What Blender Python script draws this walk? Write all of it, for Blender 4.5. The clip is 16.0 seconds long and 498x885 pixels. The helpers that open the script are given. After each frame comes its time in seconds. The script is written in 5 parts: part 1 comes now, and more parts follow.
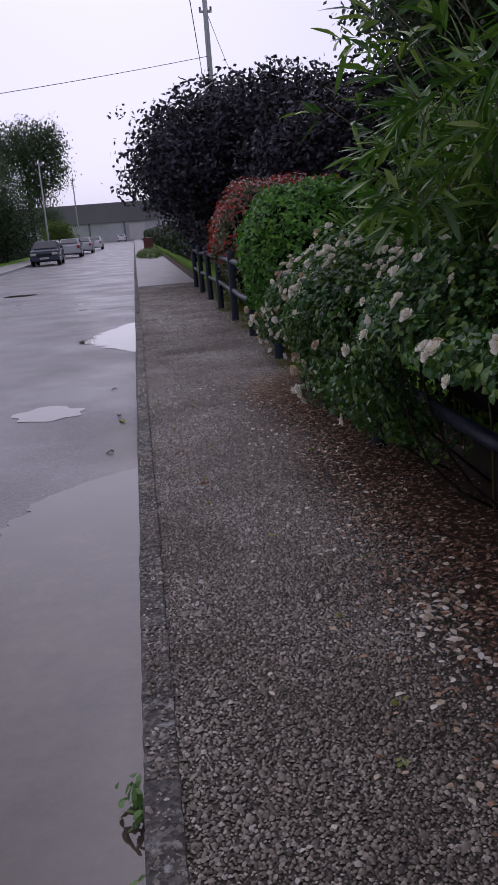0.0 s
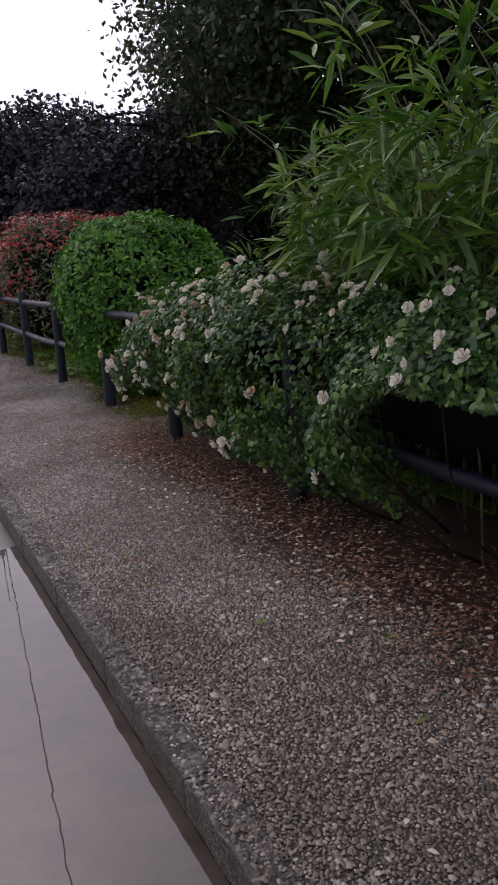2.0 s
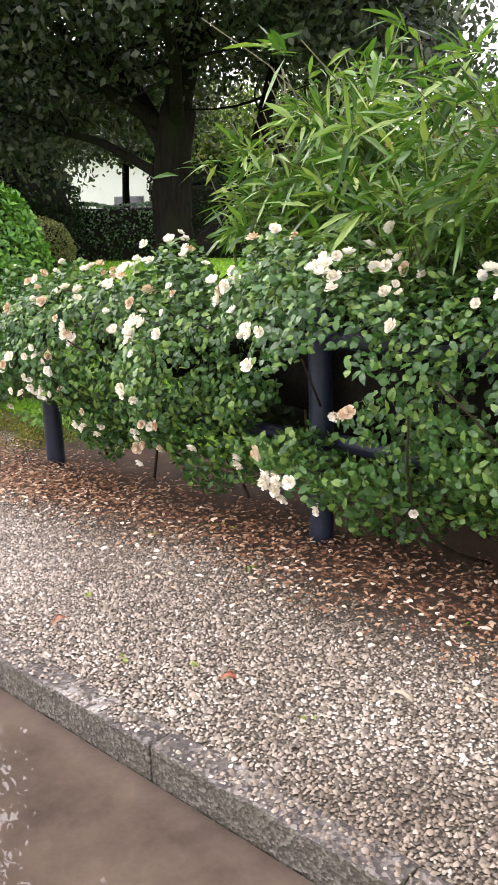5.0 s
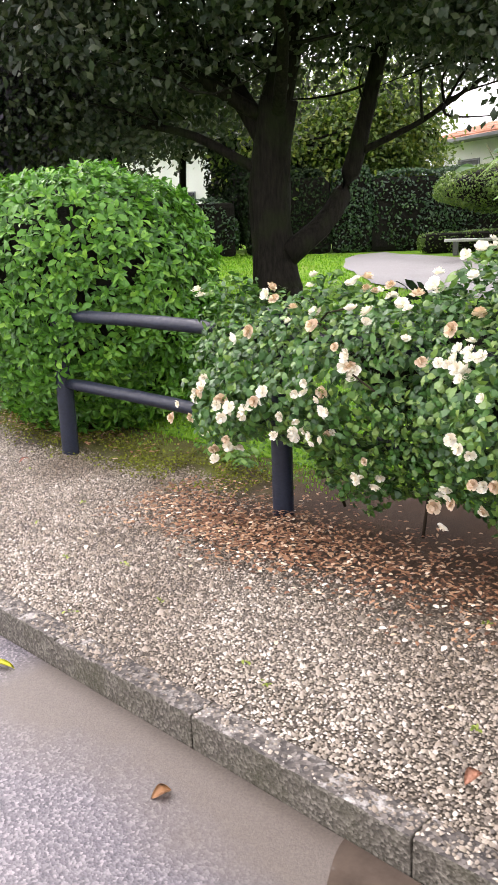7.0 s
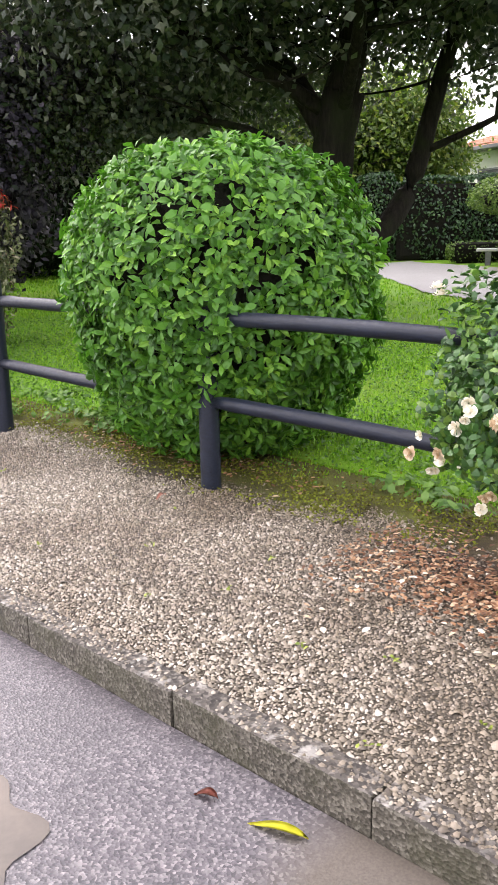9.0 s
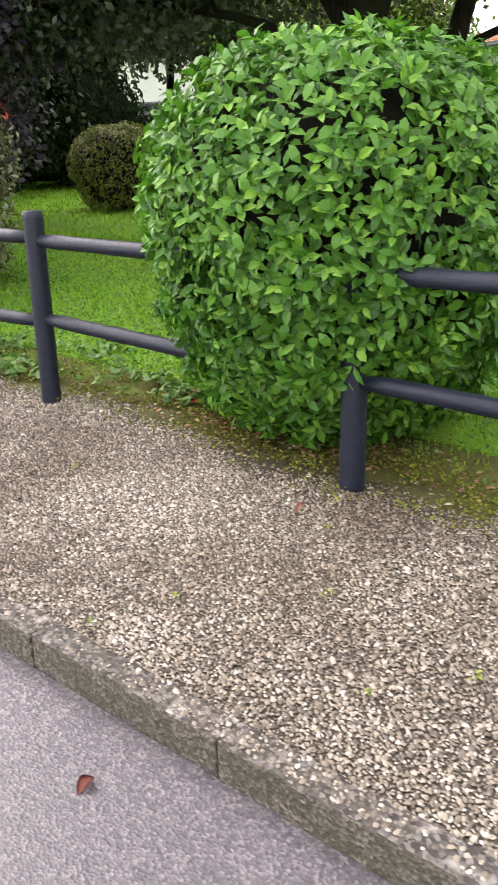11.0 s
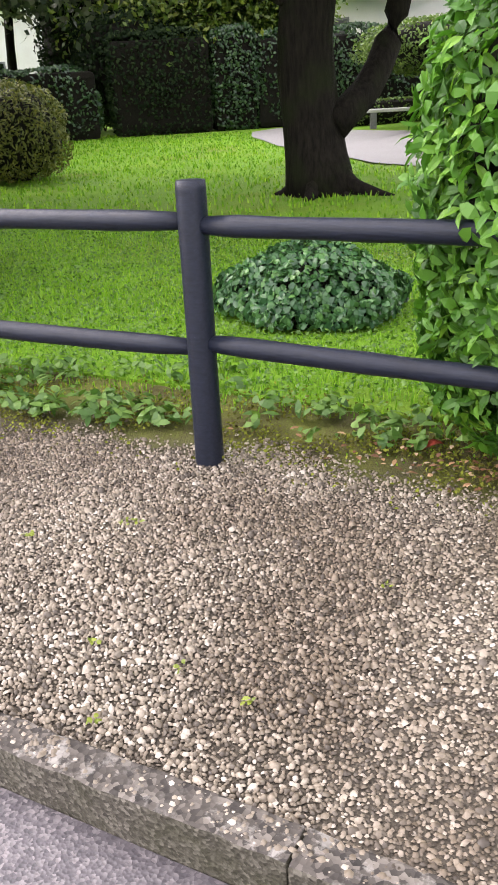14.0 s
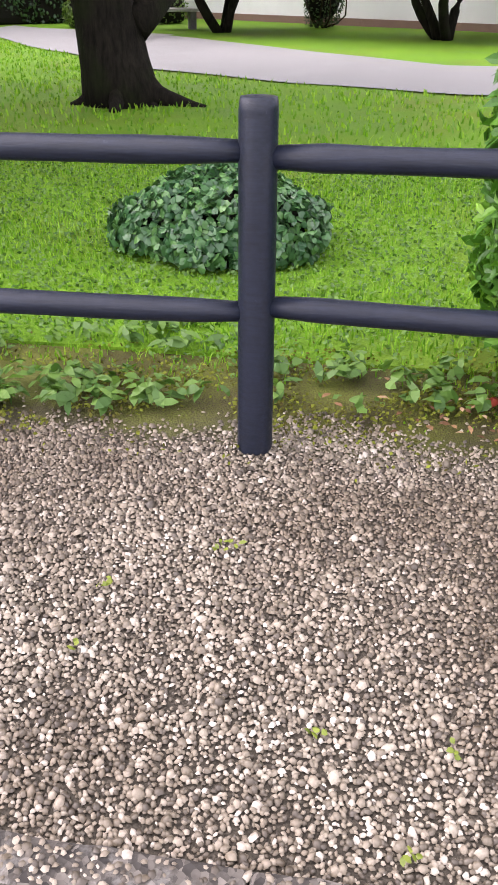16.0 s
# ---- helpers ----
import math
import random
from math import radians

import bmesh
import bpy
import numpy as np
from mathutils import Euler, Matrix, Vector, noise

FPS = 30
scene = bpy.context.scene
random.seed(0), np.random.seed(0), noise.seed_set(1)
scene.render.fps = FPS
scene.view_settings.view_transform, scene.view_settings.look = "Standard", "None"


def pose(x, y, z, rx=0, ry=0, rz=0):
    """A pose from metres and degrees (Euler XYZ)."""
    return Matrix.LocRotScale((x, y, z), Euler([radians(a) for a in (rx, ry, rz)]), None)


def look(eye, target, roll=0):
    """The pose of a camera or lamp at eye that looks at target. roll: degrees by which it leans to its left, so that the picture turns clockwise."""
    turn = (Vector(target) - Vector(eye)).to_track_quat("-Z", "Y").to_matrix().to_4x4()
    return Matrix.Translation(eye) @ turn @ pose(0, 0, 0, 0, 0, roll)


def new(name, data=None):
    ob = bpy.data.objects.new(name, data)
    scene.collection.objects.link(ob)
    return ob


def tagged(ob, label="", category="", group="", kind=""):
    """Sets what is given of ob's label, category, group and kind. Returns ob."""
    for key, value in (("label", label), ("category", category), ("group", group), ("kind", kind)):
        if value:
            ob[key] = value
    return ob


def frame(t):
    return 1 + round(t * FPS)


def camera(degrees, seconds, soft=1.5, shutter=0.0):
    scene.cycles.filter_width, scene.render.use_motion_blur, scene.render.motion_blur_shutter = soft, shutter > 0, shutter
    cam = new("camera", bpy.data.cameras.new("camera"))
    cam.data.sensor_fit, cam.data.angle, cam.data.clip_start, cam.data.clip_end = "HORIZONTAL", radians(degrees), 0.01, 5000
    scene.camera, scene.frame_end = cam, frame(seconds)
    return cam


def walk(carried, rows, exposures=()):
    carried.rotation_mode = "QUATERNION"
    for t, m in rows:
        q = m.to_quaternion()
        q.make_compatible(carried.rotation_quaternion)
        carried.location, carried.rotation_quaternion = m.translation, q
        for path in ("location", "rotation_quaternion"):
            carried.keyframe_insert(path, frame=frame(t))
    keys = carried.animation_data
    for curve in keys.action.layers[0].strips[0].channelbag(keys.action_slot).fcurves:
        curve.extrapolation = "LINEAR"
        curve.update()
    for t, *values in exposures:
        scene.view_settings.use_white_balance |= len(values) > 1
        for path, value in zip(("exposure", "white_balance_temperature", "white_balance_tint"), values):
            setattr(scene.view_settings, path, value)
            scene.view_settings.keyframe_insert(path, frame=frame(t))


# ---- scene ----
cam = camera(32.9, 16.0, soft=1.0, shutter=0.12)
PATH = [
    (0, (0.123, 1.4, 1.349), (0.341, 3.324, 0.85), -4.5),
    (0.5, (-0.065, 1.57, 1.334), (0.239, 3.476, 0.809), -5.1),
    (1, (-0.281, 1.764, 1.32), (0.166, 3.647, 0.817), -4.8),
    (1.5, (-0.47, 1.994, 1.352), (0.15, 3.833, 0.867), -4.2),
    (2, (-0.613, 2.253, 1.352), (0.194, 4.028, 0.907), -3.5),
    (2.5, (-0.727, 2.519, 1.361), (0.252, 4.217, 0.959), -3.6),
    (3, (-0.85, 2.785, 1.425), (0.273, 4.396, 1.046), -3.3),
    (3.2, (-0.891, 2.9, 1.448), (0.287, 4.474, 1.078), -3.2),
    (5.3, (-1.295, 4.384, 1.351), (0.141, 5.673, 0.824), -1.4),
    (5.5, (-1.316, 4.521, 1.351), (0.092, 5.838, 0.82), -2.0),
    (6, (-1.405, 4.838, 1.37), (-0.026, 6.19, 0.85), -2.6),
    (6.5, (-1.437, 5.186, 1.408), (-0.057, 6.534, 0.882), -2.7),
    (7, (-1.42, 5.564, 1.423), (-0.038, 6.91, 0.894), -2.2),
    (7.5, (-1.418, 5.979, 1.337), (-0.015, 7.321, 0.858), -1.7),
    (8, (-1.421, 6.326, 1.336), (-0.026, 7.679, 0.866), -1.5),
    (8.5, (-1.428, 6.655, 1.325), (-0.035, 8.012, 0.857), -1.5),
    (8.7, (-1.426, 6.79, 1.314), (-0.028, 8.138, 0.836), -1.4),
    (10.8, (-1.294, 8.079, 1.363), (0.177, 9.228, 0.646), -0.3),
    (11, (-1.188, 8.245, 1.38), (0.239, 9.456, 0.675), -1.4),
    (11.5, (-1.201, 8.605, 1.319), (0.186, 9.885, 0.658), -2.7),
    (12, (-1.219, 8.965, 1.349), (0.208, 10.193, 0.672), -1.7),
    (12.5, (-1.197, 9.32, 1.358), (0.273, 10.505, 0.698), -1.3),
    (13, (-1.172, 9.709, 1.327), (0.388, 10.808, 0.727), -0.6),
    (13.5, (-1.043, 10.081, 1.286), (0.563, 11.086, 0.644), -2.2),
    (14, (-0.959, 10.4, 1.289), (0.65, 11.287, 0.499), -3.2),
    (14.5, (-0.89, 10.772, 1.324), (0.773, 11.493, 0.48), -2.4),
    (15, (-0.81, 11.073, 1.299), (0.894, 11.635, 0.415), -1.9),
    (15.5, (-0.805, 11.335, 1.307), (0.913, 11.745, 0.368), -1.2),
    (16, (-0.75, 11.563, 1.278), (0.969, 11.848, 0.297), 0.1),
]
walk(cam, [(t, look(eye, target, roll)) for t, eye, target, roll in PATH],
     exposures=[(0.0, -0.6, 5800, 31), (0.5, -0.92, 5900, 31), (1.5, -0.78, 6050, 30), (2.0, -0.22, 6200, 28), (2.5, 0.9, 6500, 24), (3.2, 1.5, 6600, 22),
                (5.3, 2.05, 6700, 22), (8.5, 2.0, 6700, 20), (11.5, 1.95, 6850, 18), (13.5, 2.0, 6800, 19), (16.0, 2.0, 6600, 24)])

# ---- sky and sun: a bright overcast day after rain ----
world = bpy.data.worlds.new("overcast_sky")
scene.world = world
world.use_nodes = True
wn, wl = world.node_tree.nodes, world.node_tree.links
sky = wn.new("ShaderNodeTexSky")
sky.sky_type, sky.sun_disc = "NISHITA", False
sky.sun_elevation, sky.sun_rotation = radians(42), radians(0)
sky.air_density, sky.dust_density, sky.ozone_density = 1.0, 3.0, 1.0
grey = wn.new("ShaderNodeHueSaturation")
grey.inputs["Saturation"].default_value = 0.2
cloud = wn.new("ShaderNodeMixRGB")
cloud.inputs[0].default_value = 0.55
cloud.inputs[2].default_value = (6.4, 6.6, 6.9, 1)
wl.new(sky.outputs[0], grey.inputs["Color"])
wl.new(grey.outputs[0], cloud.inputs[1])
wl.new(cloud.outputs[0], wn["Background"].inputs[0])
wn["Background"].inputs[1].default_value = 0.15
sun_data = bpy.data.lights.new("sun", "SUN")
sun_data.energy, sun_data.angle, sun_data.color = 0.5, radians(110), (1.0, 0.97, 0.92)
sun = new("sun", sun_data)
sun.rotation_euler = (radians(-48), 0, 0)

rng = np.random.default_rng(7)


# ---- materials ----
def nodes_of(name):
    m = bpy.data.materials.new(name)
    m.use_nodes = True
    nt = m.node_tree
    return m, nt.nodes, nt.links, nt.nodes["Principled BSDF"]


def place_of(n):
    return n.new("ShaderNodeNewGeometry").outputs["Position"]


def noise_tex(n, l, at, scale, detail=4.0, rough=0.55):
    t = n.new("ShaderNodeTexNoise")
    t.inputs["Scale"].default_value, t.inputs["Detail"].default_value = scale, detail
    t.inputs["Roughness"].default_value = rough
    l.new(at, t.inputs["Vector"])
    return t.outputs["Fac"]


def ramp(n, l, fac, stops):
    r = n.new("ShaderNodeValToRGB")
    el = r.color_ramp.elements
    while len(el) < len(stops):
        el.new(0.5)
    for e, (p, c) in zip(el, stops):
        e.position, e.color = p, (*c, 1)
    l.new(fac, r.inputs[0])
    return r.outputs[0]


def mix(n, l, fac, a, b, how="MIX"):
    m = n.new("ShaderNodeMixRGB")
    m.blend_type = how
    for sock, v in zip(m.inputs, (fac, a, b)):
        if isinstance(v, (int, float)):
            sock.default_value = v
        elif isinstance(v, tuple):
            sock.default_value = (*v, 1)
        else:
            l.new(v, sock)
    return m.outputs[0]


def bump(n, l, bsdf, height, strength, dist):
    b = n.new("ShaderNodeBump")
    b.inputs["Strength"].default_value, b.inputs["Distance"].default_value = strength, dist
    l.new(height, b.inputs["Height"])
    l.new(b.outputs[0], bsdf.inputs["Normal"])


def surface(name, dark, light, fine=60.0, coarse=2.0, rough=0.7, bump_d=0.003, patch=(0, 0, 0), patch_amount=0.0, patch_scale=0.8,
            metal=0.0, spec=0.5, fine_w=0.6):
    """Two scales of variation between two colours, stains of a third, and relief."""
    m, n, l, p = nodes_of(name)
    at = place_of(n)
    f, c = noise_tex(n, l, at, fine, 5), noise_tex(n, l, at, coarse, 4)
    both = mix(n, l, fine_w, c, f)
    col = ramp(n, l, both, [(0.32, dark), (0.68, light)])
    if patch_amount:
        k = ramp(n, l, noise_tex(n, l, at, patch_scale, 5, 0.65), [(0.5, (0, 0, 0)), (0.66, (patch_amount,) * 3)])
        col = mix(n, l, k, col, patch)
    l.new(col, p.inputs["Base Color"])
    rr = ramp(n, l, c, [(0.3, (rough * 0.75,) * 3), (0.7, (min(1, rough * 1.2),) * 3)])
    l.new(rr, p.inputs["Roughness"])
    p.inputs["Metallic"].default_value = metal
    p.inputs["Specular IOR Level"].default_value = spec
    bump(n, l, p, f, 0.6, bump_d)
    return m


def foliage(name, stops, rough=0.45, through_light=0.3, scale=1.5, spec=0.5):
    """Leaves: a tone for each leaf, drifting over the plant, partly letting light through."""
    m, n, l, p = nodes_of(name)
    g = n.new("ShaderNodeNewGeometry")
    drift = noise_tex(n, l, g.outputs["Position"], scale, 3)
    both = mix(n, l, 0.35, g.outputs["Random Per Island"], drift)
    col = ramp(n, l, both, stops)
    l.new(col, p.inputs["Base Color"])
    p.inputs["Roughness"].default_value, p.inputs["Specular IOR Level"].default_value = rough, spec
    t = n.new("ShaderNodeBsdfTranslucent")
    l.new(mix(n, l, 0.5, col, (0.35, 0.5, 0.05), "SOFT_LIGHT"), t.inputs[0])
    s = n.new("ShaderNodeMixShader")
    s.inputs[0].default_value = through_light
    l.new(p.outputs[0], s.inputs[1]), l.new(t.outputs[0], s.inputs[2])
    l.new(s.outputs[0], n["Material Output"].inputs[0])
    return m


def pebbles_mat(name, stops, rough=0.4):
    m, n, l, p = nodes_of(name)
    g = n.new("ShaderNodeNewGeometry")
    col = ramp(n, l, g.outputs["Random Per Island"], stops)
    c = noise_tex(n, l, g.outputs["Position"], 1.1, 4)
    f = noise_tex(n, l, g.outputs["Position"], 220, 3)
    damp = ramp(n, l, c, [(0.38, (0.55, 0.5, 0.45)), (0.6, (1, 1, 1))])
    col = mix(n, l, 1.0, col, damp, "MULTIPLY")
    col = mix(n, l, 0.35, col, ramp(n, l, f, [(0.3, (0.35, 0.33, 0.3)), (0.7, (1, 1, 1))]), "MULTIPLY")
    l.new(col, p.inputs["Base Color"])
    p.inputs["Roughness"].default_value = rough
    return m


def plain(name, colour, rough=0.5, metal=0.0, trans=0.0, spec=0.5):
    m, n, l, p = nodes_of(name)
    p.inputs["Roughness"].default_value, p.inputs["Metallic"].default_value = rough, metal
    p.inputs["Transmission Weight"].default_value, p.inputs["Specular IOR Level"].default_value = trans, spec
    at = place_of(n)
    l.new(ramp(n, l, noise_tex(n, l, at, 30, 3), [(0.3, tuple(c * 0.85 for c in colour)), (0.7, colour)]), p.inputs["Base Color"])
    return m


def asphalt_mat():
    """Worn asphalt, wet in patches, with smooth silt washed against the kerb."""
    m, n, l, p = nodes_of("wet_asphalt")
    at = place_of(n)
    v = n.new("ShaderNodeTexVoronoi")
    v.inputs["Scale"].default_value = 125
    l.new(at, v.inputs["Vector"])
    grain = ramp(n, l, v.outputs["Color"], [(0.15, (0.045, 0.041, 0.048)), (0.6, (0.105, 0.095, 0.105)), (0.97, (0.25, 0.225, 0.23))])
    broad, fine = noise_tex(n, l, at, 0.7, 6, 0.6), noise_tex(n, l, at, 160, 3)
    col = mix(n, l, ramp(n, l, broad, [(0.4, (0, 0, 0)), (0.62, (0.5,) * 3)]), grain, (0.07, 0.063, 0.07))
    sep = n.new("ShaderNodeSeparateXYZ")
    l.new(at, sep.inputs[0])
    sway = n.new("ShaderNodeMath")
    sway.operation = "MULTIPLY_ADD"
    l.new(noise_tex(n, l, at, 1.6, 4, 0.6), sway.inputs[0])
    sway.inputs[1].default_value = 0.7
    l.new(sep.outputs[0], sway.inputs[2])
    near = n.new("ShaderNodeMapRange")
    near.inputs[1].default_value, near.inputs[2].default_value = -0.12, 0.16
    l.new(sway.outputs[0], near.inputs[0])
    end = n.new("ShaderNodeMapRange")
    end.inputs[1].default_value, end.inputs[2].default_value = 8.12, 7.96
    l.new(sep.outputs[1], end.inputs[0])
    silt = n.new("ShaderNodeMath")
    silt.operation = "MULTIPLY"
    l.new(near.outputs[0], silt.inputs[0]), l.new(end.outputs[0], silt.inputs[1])
    mud = ramp(n, l, fine, [(0.3, (0.07, 0.058, 0.048)), (0.7, (0.115, 0.096, 0.08))])
    l.new(mix(n, l, silt.outputs[0], col, mud), p.inputs["Base Color"])
    l.new(ramp(n, l, broad, [(0.35, (0.54,) * 3), (0.62, (0.32,) * 3)]), p.inputs["Roughness"])
    h = mix(n, l, silt.outputs[0], v.outputs["Distance"], fine)
    bump(n, l, p, h, 0.45, 0.003)
    p.inputs["Coat Weight"].default_value, p.inputs["Coat Roughness"].default_value, p.inputs["Coat IOR"].default_value = 0.1, 0.15, 1.33
    return m


def water_mat():
    m, n, l, p = nodes_of("puddle_water")
    at = place_of(n)
    col = ramp(n, l, noise_tex(n, l, at, 3.0, 6, 0.7), [(0.3, (0.042, 0.032, 0.025)), (0.7, (0.105, 0.079, 0.06))])
    l.new(col, p.inputs["Base Color"])
    p.inputs["Roughness"].default_value, p.inputs["IOR"].default_value = 0.012, 1.45
    bump(n, l, p, noise_tex(n, l, at, 9, 2), 0.02, 0.01)
    return m


def bark_mat(name, dark, light):
    m, n, l, p = nodes_of(name)
    at = place_of(n)
    mp = n.new("ShaderNodeMapping")
    mp.inputs["Scale"].default_value = (9, 9, 1.6)
    l.new(at, mp.inputs["Vector"])
    f = noise_tex(n, l, mp.outputs[0], 2.5, 6, 0.65)
    col = ramp(n, l, f, [(0.35, dark), (0.7, light)])
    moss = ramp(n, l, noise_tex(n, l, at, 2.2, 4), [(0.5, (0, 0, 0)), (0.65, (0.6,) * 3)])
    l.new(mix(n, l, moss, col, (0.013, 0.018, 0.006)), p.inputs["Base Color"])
    p.inputs["Roughness"].default_value = 0.9
    p.inputs["Specular IOR Level"].default_value = 0.1
    bump(n, l, p, f, 0.8, 0.02)
    return m


def kerb_mat():
    """Pebble-dash concrete kerb: dark wet matrix, exposed stones, pale lichen."""
    m, n, l, p = nodes_of("kerb_concrete")
    at = place_of(n)
    v = n.new("ShaderNodeTexVoronoi")
    v.inputs["Scale"].default_value = 75
    l.new(at, v.inputs["Vector"])
    stones = ramp(n, l, v.outputs["Color"], [(0.1, (0.028, 0.025, 0.023)), (0.6, (0.075, 0.066, 0.058)), (0.95, (0.19, 0.17, 0.15))])
    lich = ramp(n, l, noise_tex(n, l, at, 16, 6, 0.7), [(0.53, (0, 0, 0)), (0.62, (0.8,) * 3)])
    area = ramp(n, l, noise_tex(n, l, at, 2.6, 3), [(0.42, (0, 0, 0)), (0.6, (1, 1, 1))])
    col = mix(n, l, mix(n, l, 1.0, lich, area, "MULTIPLY"), stones, (0.36, 0.345, 0.32))
    l.new(col, p.inputs["Base Color"])
    p.inputs["Roughness"].default_value = 0.75
    p.inputs["Specular IOR Level"].default_value = 0.3
    bump(n, l, p, v.outputs["Distance"], 0.7, 0.004)
    return m


def paint_mat():
    """Dark blue-black paint on turned wood, worn along the top."""
    m, n, l, p = nodes_of("fence_paint")
    at = place_of(n)
    f = noise_tex(n, l, at, 45, 5, 0.65)
    mp = n.new("ShaderNodeMapping")
    mp.inputs["Scale"].default_value = (60, 5, 60)
    l.new(at, mp.inputs["Vector"])
    s = noise_tex(n, l, mp.outputs[0], 1.5, 5, 0.7)
    col = ramp(n, l, s, [(0.3, (0.005, 0.007, 0.014)), (0.72, (0.012, 0.017, 0.034))])
    worn = ramp(n, l, mix(n, l, 0.5, f, s), [(0.62, (0, 0, 0)), (0.68, (0.4,) * 3)])
    l.new(mix(n, l, worn, col, (0.07, 0.08, 0.11)), p.inputs["Base Color"])
    l.new(ramp(n, l, f, [(0.3, (0.38,) * 3), (0.7, (0.6,) * 3)]), p.inputs["Roughness"])
    p.inputs["Specular IOR Level"].default_value = 0.36
    bump(n, l, p, s, 0.5, 0.003)
    return m


def kerb_face_mat():
    """Damp brown-grey concrete with fine sand grain and moss stains."""
    m, n, l, p = nodes_of("kerb_face")
    at = place_of(n)
    f, c = noise_tex(n, l, at, 150, 4, 0.7), noise_tex(n, l, at, 5.0, 5, 0.65)
    v = n.new("ShaderNodeTexVoronoi")
    v.inputs["Scale"].default_value = 120
    l.new(at, v.inputs["Vector"])
    grit = ramp(n, l, v.outputs["Color"], [(0.12, (0.025, 0.022, 0.017)), (0.5, (0.075, 0.067, 0.052)), (0.95, (0.26, 0.24, 0.2))])
    col = mix(n, l, 0.35, grit, ramp(n, l, f, [(0.3, (0.03, 0.027, 0.02)), (0.7, (0.13, 0.118, 0.095))]))
    col = mix(n, l, ramp(n, l, c, [(0.45, (0, 0, 0)), (0.65, (0.55,) * 3)]), col, (0.05, 0.05, 0.026))
    l.new(col, p.inputs["Base Color"])
    p.inputs["Roughness"].default_value, p.inputs["Specular IOR Level"].default_value = 0.6, 0.35
    bump(n, l, p, v.outputs["Distance"], 0.8, 0.004)
    return m


M_KERB_FACE = kerb_face_mat()
M_ASPHALT, M_WATER, M_KERB, M_PAINT = asphalt_mat(), water_mat(), kerb_mat(), paint_mat()
M_TAR = surface("road_repair", (0.03, 0.03, 0.033), (0.07, 0.068, 0.07), 120, 1.5, 0.35, 0.002)


def pavement_mat():
    """Gravel fines that give way to bare earth under the hedge and to moss along the lawn."""
    m, n, l, p = nodes_of("gravel_bed")
    at = place_of(n)
    f, c = noise_tex(n, l, at, 130, 5), noise_tex(n, l, at, 3.0, 5, 0.65)
    fines = ramp(n, l, f, [(0.3, (0.03, 0.025, 0.019)), (0.7, (0.1, 0.084, 0.064))])
    earth = ramp(n, l, mix(n, l, 0.5, f, c), [(0.35, (0.025, 0.015, 0.01)), (0.65, (0.095, 0.058, 0.036))])
    moss = ramp(n, l, mix(n, l, 0.5, f, c), [(0.38, (0.055, 0.04, 0.02)), (0.5, (0.08, 0.085, 0.015)), (0.66, (0.14, 0.16, 0.025))])
    sep = n.new("ShaderNodeSeparateXYZ")
    l.new(at, sep.inputs[0])

    def ramp_of(value, lo, hi, sway):
        add = n.new("ShaderNodeMath")
        add.operation = "MULTIPLY_ADD"
        l.new(c, add.inputs[0])
        add.inputs[1].default_value = sway
        l.new(value, add.inputs[2])
        r = n.new("ShaderNodeMapRange")
        r.inputs[1].default_value, r.inputs[2].default_value = lo + sway * 0.5, hi + sway * 0.5
        l.new(add.outputs[0], r.inputs[0])
        return r.outputs[0]

    mossy = ramp_of(sep.outputs[0], 1.45, 1.68, 0.5)
    earthy = n.new("ShaderNodeMath")
    earthy.operation = "MULTIPLY"
    l.new(ramp_of(sep.outputs[0], 0.95, 1.3, 0.5), earthy.inputs[0])
    l.new(ramp_of(sep.outputs[1], 8.9, 8.3, 0.8), earthy.inputs[1])
    col = mix(n, l, earthy.outputs[0], mix(n, l, mossy, fines, moss), earth)
    l.new(col, p.inputs["Base Color"])
    p.inputs["Roughness"].default_value = 0.75
    p.inputs["Specular IOR Level"].default_value = 0.3
    bump(n, l, p, f, 0.7, 0.008)
    return m


M_BED = pavement_mat()
M_STONE = pebbles_mat("gravel_stones", [(0.0, (0.085, 0.07, 0.055)), (0.3, (0.18, 0.15, 0.112)), (0.65, (0.31, 0.265, 0.205)), (0.88, (0.45, 0.4, 0.33)), (1.0, (0.62, 0.58, 0.52))])
M_LAWN = surface("lawn_soil", (0.075, 0.17, 0.012), (0.17, 0.34, 0.022), 90, 0.9, 0.9, 0.02, (0.16, 0.2, 0.03), 0.6, 0.5, spec=0.15)
M_EARTH = surface("bare_earth", (0.035, 0.022, 0.014), (0.11, 0.07, 0.045), 70, 3.0, 0.85, 0.01, (0.05, 0.075, 0.015), 0.5, 1.5, spec=0.2)
M_DRIVE = surface("drive_gravel", (0.17, 0.165, 0.16), (0.29, 0.28, 0.275), 90, 0.8, 0.7, 0.005)
M_PAVE = surface("far_pavement", (0.2, 0.19, 0.18), (0.32, 0.3, 0.285), 60, 1.5, 0.55, 0.003)
M_GRASS = foliage("grass_blades", [(0.2, (0.10, 0.26, 0.015)), (0.55, (0.19, 0.40, 0.022)), (0.85, (0.31, 0.5, 0.045))], 0.5, 0.4, 0.6, 0.3)
M_WEED = foliage("weed_leaves", [(0.2, (0.05, 0.13, 0.02)), (0.8, (0.15, 0.28, 0.05))], 0.5, 0.3, 3)
M_LAUREL = foliage("laurel_leaves", [(0.18, (0.03, 0.1, 0.012)), (0.5, (0.065, 0.2, 0.02)), (0.75, (0.13, 0.31, 0.03)), (0.95, (0.27, 0.48, 0.055))], 0.42, 0.32, 2.5, 0.38)
